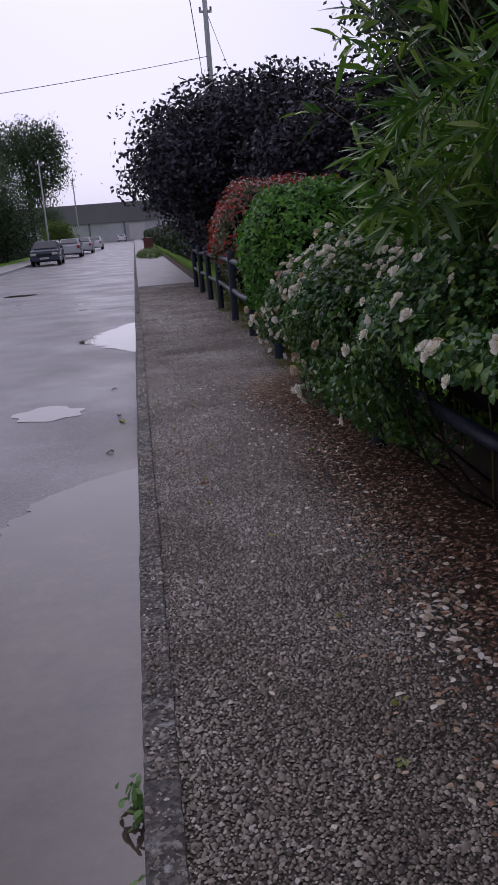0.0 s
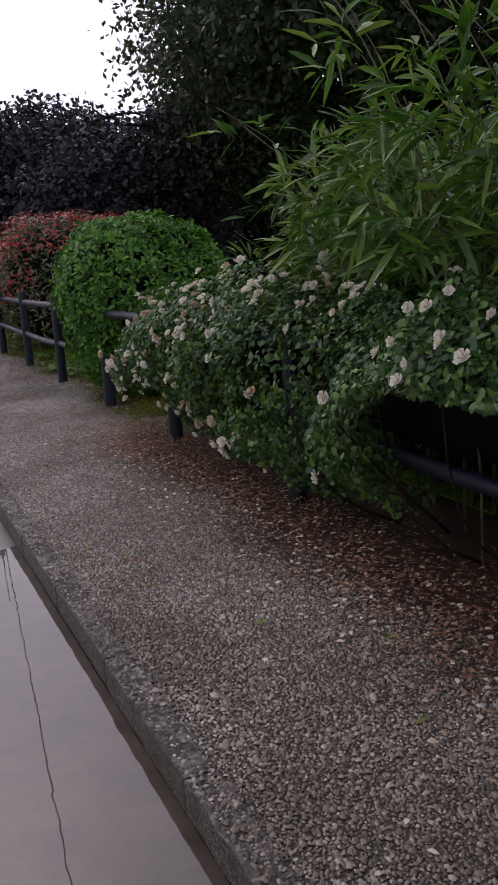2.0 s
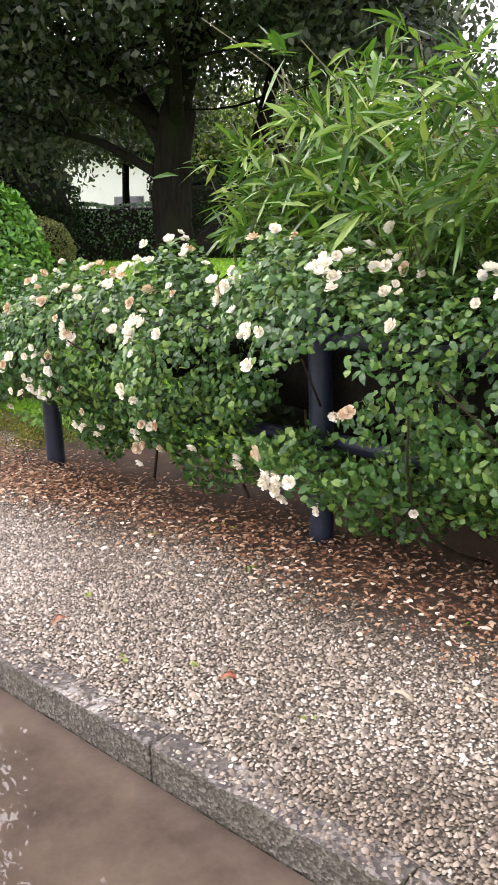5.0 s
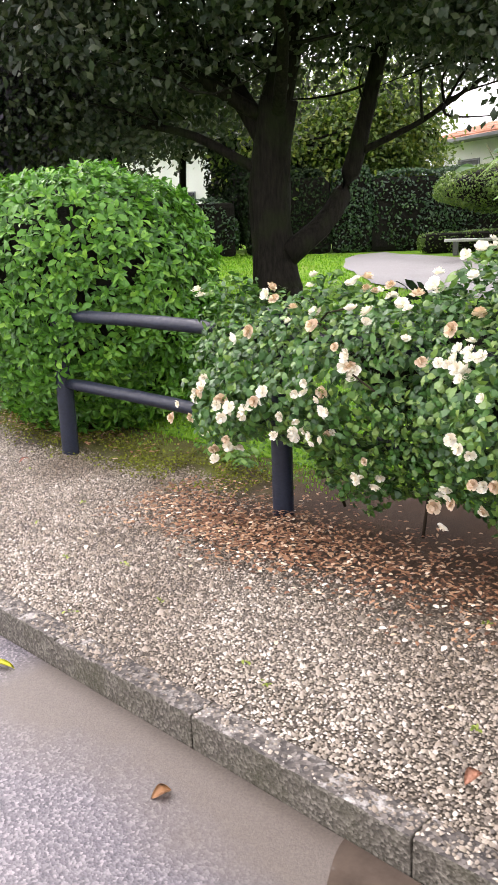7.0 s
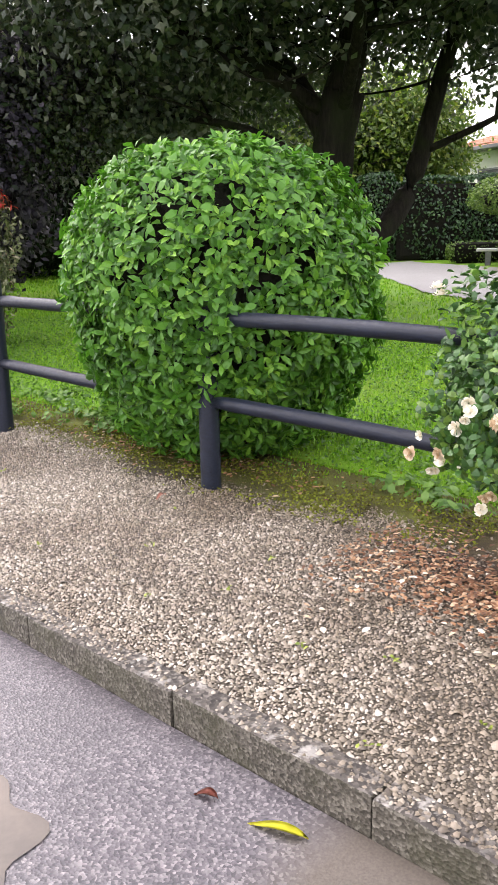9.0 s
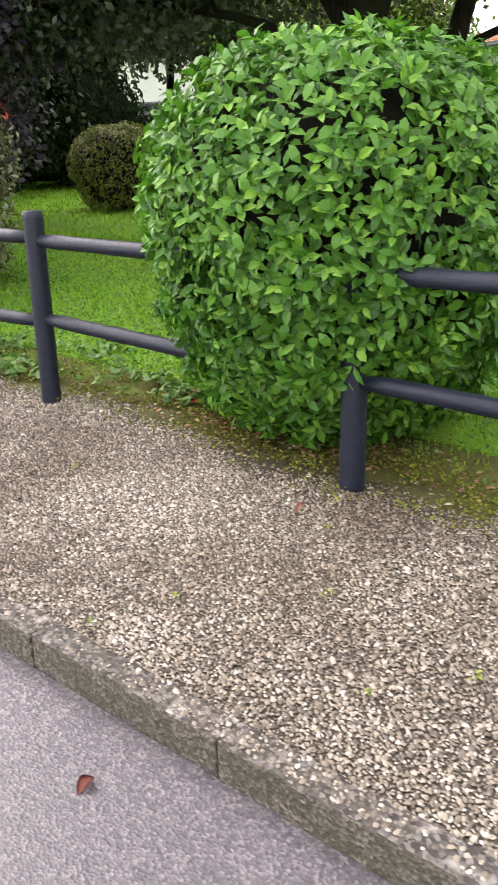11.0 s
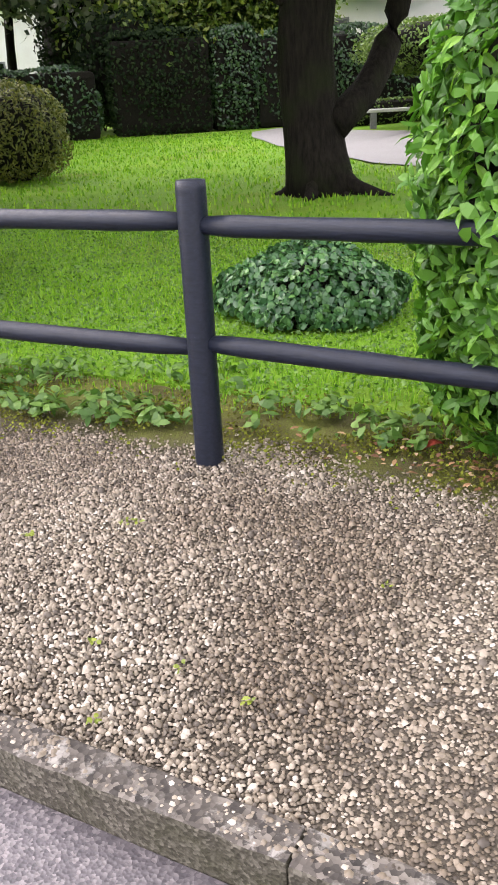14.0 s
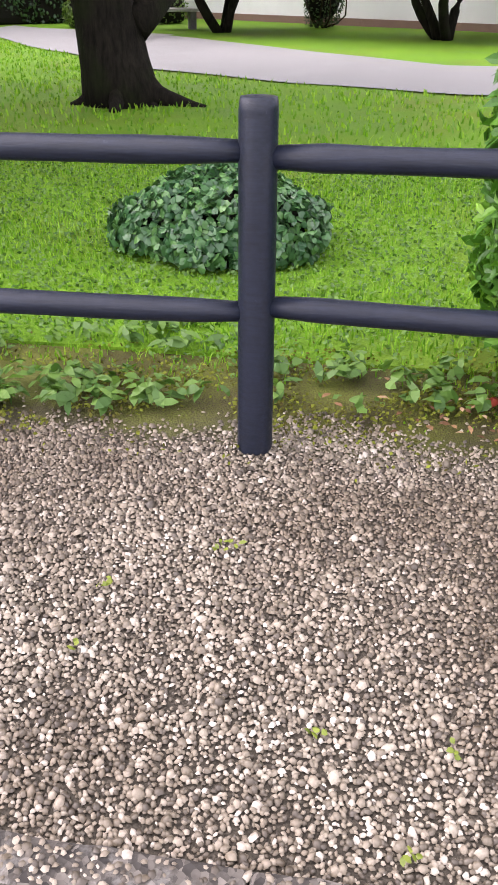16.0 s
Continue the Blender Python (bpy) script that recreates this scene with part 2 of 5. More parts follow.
M_ROSE_LEAF = foliage("rose_leaves", [(0.18, (0.018, 0.06, 0.014)), (0.55, (0.05, 0.14, 0.025)), (0.9, (0.18, 0.28, 0.05))], 0.42, 0.22, 2.5)
M_BAMBOO = foliage("bamboo_leaves", [(0.15, (0.022, 0.07, 0.01)), (0.5, (0.075, 0.18, 0.022)), (0.8, (0.2, 0.3, 0.055)), (1.0, (0.4, 0.37, 0.16))], 0.38, 0.3, 1.5)
M_PHOTINIA = foliage("photinia_leaves", [(0.15, (0.06, 0.05, 0.015)), (0.35, (0.22, 0.05, 0.02)), (0.6, (0.42, 0.035, 0.025)), (0.9, (0.62, 0.03, 0.04))], 0.35, 0.25, 2.5)
M_PHOT_LOW = foliage("photinia_old_leaves", [(0.2, (0.05, 0.075, 0.03)), (0.55, (0.13, 0.15, 0.06)), (0.78, (0.3, 0.3, 0.2)), (0.92, (0.42, 0.12, 0.08))], 0.35, 0.25, 2.5)
M_PLUM = foliage("plum_leaves", [(0.2, (0.018, 0.016, 0.027)), (0.6, (0.045, 0.038, 0.058)), (0.92, (0.11, 0.1, 0.12))], 0.5, 0.25, 0.8, 0.3)
M_DARK = foliage("dark_canopy_leaves", [(0.2, (0.024, 0.04, 0.026)), (0.6, (0.062, 0.08, 0.052)), (0.9, (0.14, 0.15, 0.1))], 0.45, 0.35, 0.6, 0.35)
M_BRIGHT = foliage("bright_tree_leaves", [(0.2, (0.045, 0.09, 0.012)), (0.6, (0.11, 0.18, 0.025)), (0.9, (0.26, 0.3, 0.05))], 0.45, 0.45, 0.6)
M_BIRCH = foliage("birch_leaves", [(0.2, (0.035, 0.06, 0.03)), (0.6, (0.07, 0.11, 0.05)), (0.9, (0.12, 0.16, 0.07))], 0.45, 0.4, 0.4)
M_IVY = foliage("ivy_leaves", [(0.2, (0.022, 0.08, 0.03)), (0.6, (0.058, 0.16, 0.05)), (0.92, (0.13, 0.28, 0.075))], 0.35, 0.2, 2.0)
# darker copy of the ivy for hedges, tree shade put into the colour
M_IVY_SHADE = foliage("shaded_ivy_leaves", [(0.2, (0.012, 0.038, 0.016)), (0.6, (0.03, 0.08, 0.026)), (0.92, (0.075, 0.15, 0.04))], 0.35, 0.2, 2.0)
# hedge leaves darkened: the shade under the trees is put into their colour
M_HEDGE_SHADE = foliage("shaded_hedge_leaves", [(0.2, (0.007, 0.014, 0.007)), (0.6, (0.016, 0.03, 0.012)), (0.9, (0.03, 0.048, 0.018))], 0.85, 0.1, 0.8, 0.08)
M_HEDGE = foliage("hedge_leaves", [(0.2, (0.015, 0.035, 0.012)), (0.6, (0.035, 0.07, 0.02)), (0.9, (0.07, 0.12, 0.03))], 0.5, 0.2, 0.8)
M_BALL = foliage("olive_leaves", [(0.2, (0.06, 0.08, 0.012)), (0.6, (0.14, 0.165, 0.025)), (0.9, (0.26, 0.26, 0.045))], 0.5, 0.25, 2)
M_CLIPPED = foliage("clipped_leaves", [(0.2, (0.05, 0.1, 0.015)), (0.6, (0.11, 0.19, 0.03)), (0.9, (0.19, 0.28, 0.05))], 0.5, 0.3, 0.8)
M_LITTER = foliage("leaf_litter", [(0.1, (0.07, 0.03, 0.015)), (0.45, (0.2, 0.09, 0.045)), (0.7, (0.38, 0.22, 0.12)), (0.92, (0.62, 0.5, 0.36))], 0.6, 0.1, 4)
M_PETAL = foliage("rose_petals", [(0.1, (0.45, 0.32, 0.2)), (0.4, (0.72, 0.62, 0.48)), (0.8, (0.82, 0.77, 0.68))], 0.55, 0.25, 6, 0.3)
M_BLOOM = foliage("rose_bloom_cream", [(0.1, (0.74, 0.66, 0.52)), (0.5, (0.83, 0.79, 0.7)), (0.9, (0.86, 0.85, 0.8))], 0.55, 0.25, 6, 0.3)
M_FADED = foliage("rose_bloom_faded", [(0.1, (0.42, 0.28, 0.17)), (0.5, (0.66, 0.51, 0.37)), (0.9, (0.78, 0.68, 0.54))], 0.6, 0.2, 8, 0.3)
# near-black colour that stands for the shade inside hedges and bushes
M_INNER_SHADE = surface("inner_shade", (0.004, 0.004, 0.003), (0.014, 0.013, 0.009), 40, 4, 0.9, 0.02, spec=0.1)
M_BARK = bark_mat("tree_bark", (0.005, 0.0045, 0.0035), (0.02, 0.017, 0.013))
M_TWIG = bark_mat("twig_bark", (0.018, 0.013, 0.009), (0.05, 0.037, 0.024))
M_CANE = surface("bamboo_cane", (0.05, 0.055, 0.018), (0.12, 0.115, 0.04), 40, 4, 0.5, 0.001)
M_WALL = surface("white_render", (0.68, 0.68, 0.67), (0.8, 0.8, 0.79), 60, 0.6, 0.85, 0.002, (0.55, 0.55, 0.53), 0.3, 0.7)
M_TILE = surface("roof_tile", (0.3, 0.12, 0.07), (0.52, 0.25, 0.15), 30, 1.2, 0.8, 0.005)
M_TRIM = plain("eave_grey", (0.16, 0.17, 0.18), 0.6)
M_GLASS = plain("dark_glass", (0.02, 0.024, 0.028), 0.05, 0, 0, 0.8)
M_CONC = surface("concrete_grey", (0.36, 0.37, 0.38), (0.52, 0.53, 0.54), 20, 0.15, 0.85, 0.003, (0.28, 0.28, 0.28), 0.5, 0.1)
M_CONC_DARK = surface("concrete_dark", (0.13, 0.13, 0.135), (0.2, 0.2, 0.205), 20, 0.2, 0.85, 0.003)
M_STEEL = surface("galvanised_steel", (0.3, 0.3, 0.3), (0.45, 0.45, 0.45), 50, 3, 0.5, 0.001, metal=0.6)
M_RUBBER = plain("rubber", (0.015, 0.015, 0.015), 0.8)
M_REDFENCE = surface("red_brown_boards", (0.16, 0.05, 0.035), (0.28, 0.1, 0.07), 30, 2, 0.75, 0.003)
M_BIN = surface("brown_plastic", (0.09, 0.025, 0.02), (0.14, 0.045, 0.035), 30, 2, 0.5, 0.001)
M_SLAB = surface("pale_stone", (0.45, 0.44, 0.42), (0.62, 0.61, 0.58), 50, 2, 0.7, 0.003)


# ---- mesh helpers ----
def raw_mesh(name, verts, faces, mats, smooth=True, index=None):
    """A mesh from arrays; faces all have the same number of corners."""
    v, f = np.asarray(verts, np.float32), np.asarray(faces, np.int32)
    me = bpy.data.meshes.new(name)
    me.vertices.add(len(v))
    me.vertices.foreach_set("co", v.ravel())
    k = f.shape[1]
    me.loops.add(f.size)
    me.loops.foreach_set("vertex_index", f.ravel())
    me.polygons.add(len(f))
    me.polygons.foreach_set("loop_start", np.arange(len(f), dtype=np.int32) * k)
    me.polygons.foreach_set("use_smooth", np.full(len(f), smooth))
    for m in mats if isinstance(mats, (list, tuple)) else [mats]:
        me.materials.append(m)
    if index is not None:
        me.polygons.foreach_set("material_index", np.asarray(index, np.int32))
    me.update(calc_edges=True)
    me.validate()
    return me


def under(ob, parent):
    if parent is not None:
        ob.parent = parent
    return ob


def part(name, bm, material, parent, label="", smooth=False):
    """Links a bmesh as one mesh object under a thing or a part."""
    me = bpy.data.meshes.new(name)
    if smooth:
        for f in bm.faces:
            f.smooth = True
    bm.to_mesh(me)
    bm.free()
    me.materials.append(material)
    ob = under(new(name, me), parent)
    return tagged(ob, label=label) if label else ob


def part_np(name, verts, faces, material, parent, label="", smooth=True, kind=""):
    ob = under(new(name, raw_mesh(name, verts, faces, material, smooth)), parent)
    return tagged(ob, label=label, kind=kind)


def thing(name, at, label, category, group="", turn=0):
    e = new(name)
    e.empty_display_size = 0.2
    e.matrix_basis = pose(*at, 0, 0, turn)
    return tagged(e, label, category, group)


def box_bm(x0, y0, z0, x1, y1, z1, bevel=0.0, bm=None):
    own = bm or bmesh.new()
    r = bmesh.ops.create_cube(own, size=1.0)
    for v in r["verts"]:
        v.co = Vector((x0 + (v.co.x + 0.5) * (x1 - x0), y0 + (v.co.y + 0.5) * (y1 - y0), z0 + (v.co.z + 0.5) * (z1 - z0)))
    if bevel:
        es = list({e for v in r["verts"] for e in v.link_edges})
        bmesh.ops.bevel(own, geom=es, offset=bevel, segments=2, affect="EDGES", profile=0.6)
    return own


def tube(points, radii, sides=8, cap=True, wob=0.0, seed=0):
    """Arrays of a tube along points with radii: verts, quads."""
    p, r = np.asarray(points, float), np.asarray(radii, float)
    loc = np.random.default_rng(seed)
    t = np.gradient(p, axis=0)
    t /= np.linalg.norm(t, axis=1)[:, None] + 1e-9
    ref = np.where(np.abs(t[:, 2:3]) > 0.9, [[1.0, 0, 0]], [[0, 0, 1.0]])
    u = np.cross(t, ref)
    u /= np.linalg.norm(u, axis=1)[:, None]
    w = np.cross(t, u)
    a = np.linspace(0, 2 * math.pi, sides, endpoint=False)
    rr = r[:, None] * (1 + wob * loc.normal(size=(len(p), sides)))
    v = p[:, None] + rr[..., None] * (np.cos(a)[None, :, None] * u[:, None] + np.sin(a)[None, :, None] * w[:, None])
    v = v.reshape(-1, 3)
    i, j = np.meshgrid(np.arange(len(p) - 1), np.arange(sides), indexing="ij")
    q = np.stack([i * sides + j, i * sides + (j + 1) % sides, (i + 1) * sides + (j + 1) % sides, (i + 1) * sides + j], -1).reshape(-1, 4)
    if cap:
        n0 = len(v)
        v = np.vstack([v, p[:1], p[-1:]])
        js = np.arange(sides)
        e0 = np.stack([(js + 1) % sides, js, np.full(sides, n0), np.full(sides, n0)], -1)
        o = (len(p) - 1) * sides
        e1 = np.stack([o + js, o + (js + 1) % sides, np.full(sides, n0 + 1), np.full(sides, n0 + 1)], -1)
        return v, q, np.vstack([e0, e1])[:, :3]
    return v, q, None


def tubes_mesh(name, list_of, material, parent, label="", sides=8, wob=0.0):
    """Several tubes that belong to one part, as triangles."""
    vs, fs, o = [], [], 0
    for i, (pts, rad) in enumerate(list_of):
        v, q, c = tube(pts, rad, sides, True, wob, i)
        tri = np.vstack([q[:, [0, 1, 2]], q[:, [0, 2, 3]], c])
        vs.append(v), fs.append(tri + o)
        o += len(v)
    return part_np(name, np.vstack(vs), np.vstack(fs), material, parent, label)


def unit(v):
    return v / (np.linalg.norm(v, axis=-1, keepdims=True) + 1e-9)


def leaf_arrays(at, out, length, width, droop=0.0, spread=0.7, fold=0.18, loc=rng, simple=False):
    """One pointed oval leaf at each place, its face turned roughly along out."""
    n = len(at)
    ln = length * loc.uniform(0.65, 1.25, n)[:, None]
    wd = width * loc.uniform(0.7, 1.2, n)[:, None]
    nor = unit(out + spread * loc.normal(size=(n, 3)))
    d = loc.normal(size=(n, 3))
    d[:, 2] -= droop
    d = unit(d - (d * nor).sum(1, keepdims=True) * nor)
    s = np.cross(nor, d)
    base, tip = at - 0.5 * ln * d, at + 0.5 * ln * d - nor * ln * 0.14
    lo, hi = at - 0.2 * ln * d + nor * wd * fold * 0.5, at + 0.16 * ln * d + nor * wd * fold * 0.5
    v = np.stack([base, lo + s * wd * 0.42, hi + s * wd * 0.46, tip, hi - s * wd * 0.46, lo - s * wd * 0.42], 1).reshape(-1, 3)
    k = np.array([[0, 5, 1], [1, 5, 4], [1, 4, 2], [2, 4, 3]])
    if simple:
        v = np.stack([base, at + s * wd * 0.5, tip, at - s * wd * 0.5], 1).reshape(-1, 3)
        k = np.array([[0, 3, 1], [1, 3, 2]])
    f = (np.arange(n)[:, None, None] * (4 if simple else 6) + k[None]).reshape(-1, 3)
    return v, f


def whorl_arrays(at, out, per, length, width, loc=rng, open_k=0.75):
    """Shoot tips, each with a ring of pointed leaves spreading from one bud."""
    n = len(at)
    axis = unit(out + 0.35 * loc.normal(size=(n, 3)) + [0, 0, 0.25])
    ref = unit(np.cross(axis, unit(loc.normal(size=(n, 3)))))
    other = np.cross(axis, ref)
    a = (np.arange(per)[None] * 2 * math.pi / per + loc.uniform(0, 6.28, (n, 1)) + loc.normal(0, 0.25, (n, per)))[..., None]
    side = np.cos(a) * ref[:, None] + np.sin(a) * other[:, None]
    lift = loc.uniform(0.15, 1.05, (n, per, 1)) * open_k
    d = unit(side + axis[:, None] * lift).reshape(-1, 3)
    nor = unit(axis[:, None] - side * lift * 0.9).reshape(-1, 3)
    nor = unit(nor - (nor * d).sum(1, keepdims=True) * d)
    s = np.cross(nor, d)
    ln = length * loc.uniform(0.6, 1.2, (n * per, 1))
    wd = width * loc.uniform(0.8, 1.2, (n * per, 1))
    b = np.repeat(at, per, 0) + d * 0.006
    lo, hi, tip = b + d * ln * 0.3 + nor * wd * 0.03, b + d * ln * 0.65 + nor * wd * 0.02, b + d * ln - nor * ln * 0.12
    v = np.stack([b, lo + s * wd * 0.42 + nor * wd * 0.14, hi + s * wd * 0.44 + nor * wd * 0.1, tip, hi - s * wd * 0.44 + nor * wd * 0.1, lo - s * wd * 0.42 + nor * wd * 0.14, lo, hi], 1).reshape(-1, 3)
    k = np.array([[0, 6, 1], [0, 5, 6], [1, 6, 7], [1, 7, 2], [6, 5, 4], [6, 4, 7], [2, 7, 3], [7, 4, 3]])
    return v, (np.arange(n * per)[:, None, None] * 8 + k[None]).reshape(-1, 3)


def fbm(p, scale, seed=0.0):
    return np.array([noise.noise(Vector((x * scale + seed, y * scale - seed, z * scale + 2 * seed))) for x, y, z in p])


def blob_points(n, centre, radii, low=-1.0, power=2.0, rough=0.1, scale=2.0, depth=0.12, loc=rng):
    """Points on a rounded solid (power 2: an ellipsoid, more: boxier) with an uneven skin, and their outward directions."""
    d = unit(loc.normal(size=(int(n * 1.6) + 8, 3)))
    d = d[d[:, 2] > low][:n]
    k = (np.abs(d) ** power).sum(1, keepdims=True) ** (-1 / power)
    r = np.array(radii)
    p = d * k * r
    bumps = 1 + rough * fbm(p, scale, 3.1)[:, None] * 2
    inward = 1 - depth * loc.random((len(d), 1)) ** 1.6
    return np.array(centre) + p * bumps * inward, unit(d / r * r.mean())


def blob_bm(centre, radii, power=2.0, rough=0.1, scale=2.0, shrink=0.86, low=-1.0):
    bm = bmesh.new()
    bmesh.ops.create_icosphere(bm, subdivisions=3, radius=1.0)
    for v in bm.verts:
        d = v.co.normalized()
        if d.z < low:
            d.z = low
        k = sum(abs(c) ** power for c in d) ** (-1 / power)
        p = Vector([d[i] * k * radii[i] for i in range(3)])
        v.co = Vector(centre) + p * shrink * (1 + rough * 2 * noise.noise(p * scale + Vector((3.1, -3.1, 6.2))))
    return bm


def limb(a, b, r0, r1, bend=0.15, n=6, loc=rng):
    a, b = np.array(a, float), np.array(b, float)
    t = np.linspace(0, 1, n)[:, None]
    off = loc.normal(size=3) * bend * np.linalg.norm(b - a)
    return a + (b - a) * t + np.sin(t * math.pi) * off, np.linspace(r0, r1, n)


def crown(name, blobs, count, length, width, material, parent, droop=0.3, seed=1, clump=0.32, per=16, label=""):
    """A crown of leaf clumps scattered in a set of (centre, radii) masses, thinner towards the rim."""
    loc = np.random.default_rng(seed)
    vol = np.array([r[0] * r[1] * r[2] for _, r in blobs]) ** 0.75
    pts, outs = [], []
    for (c, r), k in zip(blobs, (vol / vol.sum() * count / per).astype(int) + 1):
        d = unit(loc.normal(size=(k, 3)))
        rad = loc.random((k, 1)) ** 0.4 * (1 + 0.1 * loc.normal(size=(k, 1)))
        cc = np.array(c) + d * rad * np.array(r)
        p = cc[:, None] + loc.normal(size=(k, per, 3)) * clump * np.array([1, 1, 0.6])
        pts.append(p.reshape(-1, 3))
        outs.append(np.repeat(unit(d + [0, 0, 0.8]), per, 0))
    v, f = leaf_arrays(np.vstack(pts), np.vstack(outs), length, width, droop, 0.8, 0.15, loc, True)
    return part_np(name, v, f, material, parent, label, False)


# ---- ground, road, kerb, pavement, garden ----
def lawn_z(x):
    """The garden rises gently away from the fence."""
    return 0.003 * min(max(x - 2.15, 0.0), 18.0)


def on_lawn(x, y):
    return (x, y, lawn_z(x))


def slab(name, x0, x1, y0, y1, top, thick, material, label, category="", step=None, wave=0.0, rise=False):
    nx, ny = (2, 2) if step is None else (max(2, int((x1 - x0) / step) + 1), max(2, int((y1 - y0) / step) + 1))
    bm = bmesh.new()
    xs, ys = np.linspace(x0, x1, nx), np.linspace(y0, y1, ny)
    g = [[bm.verts.new((x, y, top + wave * noise.noise(Vector((x * 0.7, y * 0.7, 0))) + (lawn_z(x) if rise else 0))) for x in xs] for y in ys]
    for j in range(ny - 1):
        for i in range(nx - 1):
            bm.faces.new((g[j][i], g[j][i + 1], g[j + 1][i + 1], g[j + 1][i]))
    r = bmesh.ops.extrude_face_region(bm, geom=list(bm.faces))
    lower = [v for v in r["geom"] if isinstance(v, bmesh.types.BMVert)]
    for v in lower:
        v.co.z = top - thick
    bmesh.ops.recalc_face_normals(bm, faces=bm.faces)
    ob = part(name, bm, material, None, label, smooth=False)
    return tagged(ob, category=category or name, kind="structure")


ROAD_Z = -0.11
slab("ground", -400, 400, -300, 500, -0.2, 0.3, M_EARTH, "bare earth ground reaching to the horizon", "ground")
slab("road", -6.3, -0.002, -40, 240, ROAD_Z, 0.08, M_ASPHALT, "wet grey asphalt road with puddles along its kerb", "road")
slab("pavement", 0.09, 2.15, -40, 23.9, -0.016, 0.17, M_BED, "brown gravel pavement with mossy earth beside the lawn", "pavement", 0.3, 0.004)
slab("pavement_far", 0.09, 1.62, 23.904, 240, 0.0, 0.18, M_PAVE, "grey concrete pavement crossed by driveways", "pavement")
slab("pavement_opposite", -8.1, -6.42, -40, 240, 0.0, 0.18, M_PAVE, "pale concrete pavement across the road", "pavement")
slab("kerb_opposite", -6.418, -6.302, -40, 240, 0.004, 0.18, M_CONC, "concrete kerb across the road", "kerb")
slab("lawn", 2.152, 60, -40, 120, -0.004, 0.17, M_LAWN, "bright green mown garden lawn", "lawn", 0.9, 0.012, True)
slab("verge_opposite", -60, -8.102, -40, 240, 0.0, 0.18, M_LAWN, "grassy gardens across the road", "lawn")


def strip(name, fn, y0, y1, n, z, material, label, category, across=5, ease=None):
    """A thin ground layer whose two edges are given by fn(y)."""
    bm = bmesh.new()
    rows = []
    for y in np.linspace(y0, y1, n):
        y = ease(y) if ease else y
        a, b = fn(y)
        rows.append([bm.verts.new((a + (b - a) * i / (across - 1), y, z)) for i in range(across)])
    for r0, r1 in zip(rows, rows[1:]):
        for i in range(across - 1):
            bm.faces.new((r0[i], r0[i + 1], r1[i + 1], r1[i]))
    bmesh.ops.recalc_face_normals(bm, faces=bm.faces)
    if bm.faces[:] and list(bm.faces)[0].normal.z < 0:
        bmesh.ops.reverse_faces(bm, faces=bm.faces)
    ob = part(name, bm, material, None, label)
    return tagged(ob, category=category, kind="structure")


def puddle(outline, label, z=ROAD_Z + 0.004):
    """A sheet of water with a soft uneven rim: outline gives the reach from the kerb along y."""
    y0, y1, reach, rough, seed = outline
    def edges(y):
        k = (y - y0) / (y1 - y0)
        w = reach * max(0.0, math.sin(math.pi * min(1, max(0, k)))) ** 0.68
        wave = sum(a * noise.noise(Vector((y * f + seed, seed, f))) for f, a in ((1.7, 1.0), (6.0, 0.5), (19.0, 0.3)))
        return -0.004, -0.004 - max(0.0, w * (1 + rough * wave))
    ease = lambda k: y0 + (y1 - y0) * (0.5 - 0.5 * math.cos(math.pi * k))
    return strip("puddle", edges, 0, 1, 420, z, M_WATER, label, "puddle", 4, ease)


puddle((-2.5, 6.66, 1.75, 0.3, 1.3), "still rain puddle mirroring the pale sky")
puddle((12.2, 15.9, 0.62, 0.6, 5.1), "bright rain puddle beside the kerb")


def pool(cx, cy, rx, ry, seed, label):
    bm = bmesh.new()
    ring = []
    for i in range(64):
        a = 2 * math.pi * i / 64
        k = 1 + 0.45 * noise.noise(Vector((math.cos(a) * 1.6 + seed, math.sin(a) * 1.6, seed)))
        ring.append(bm.verts.new((cx + rx * k * math.cos(a), cy + ry * k * math.sin(a), ROAD_Z + 0.004)))
    bm.faces.new(ring)
    return tagged(part("puddle", bm, M_WATER, None, label), category="puddle", kind="structure")


pool(-0.78, 8.75, 0.32, 0.3, 2.2, "small rain puddle in the worn asphalt")
pool(-3.2, 26.0, 0.5, 0.4, 7.7, "small rain puddle in the worn asphalt")
strip("road_repair", lambda y: (-6.2, -0.02), 19.3, 22.6, 12, ROAD_Z + 0.004, M_TAR, "darker asphalt repair across the road", "road")

drive_pts = [(9.5, -30, 3.1), (9.5, 5, 3.1), (9.7, 10.9, 3.2), (10.5, 12.9, 4.2), (11.7, 15.0, 5.0), (13.3, 16.5, 4.8), (15.0, 18.2, 3.9), (17.6, 20.1, 2.2), (19.2, 20.9, 1.3)]
bm = bmesh.new()
prev = None
for k in range(len(drive_pts) - 1):
    (x0, y0, w0), (x1, y1, w1) = drive_pts[k], drive_pts[k + 1]
    for s in np.linspace(0, 1, 7)[(0 if k == 0 else 1):]:
        x, y, w = x0 + (x1 - x0) * s, y0 + (y1 - y0) * s, w0 + (w1 - w0) * s
        j = 0.12 * noise.noise(Vector((y * 0.8, x, 0)))
        row = tuple(bm.verts.new((q, yy, lawn_z(q) + 0.014)) for q, yy in ((x + j, y), (x + w * 0.5 + j, y - w * 0.05 * (k > 4)), (x + w + j, y - w * 0.1 * (k > 4))))
        if prev:
            bm.faces.new((prev[0], prev[1], row[1], row[0])), bm.faces.new((prev[1], prev[2], row[2], row[1]))
        prev = row
tagged(part("drive", bm, M_DRIVE, None, "curved grey gravel drive through the lawn"), category="drive", kind="structure")


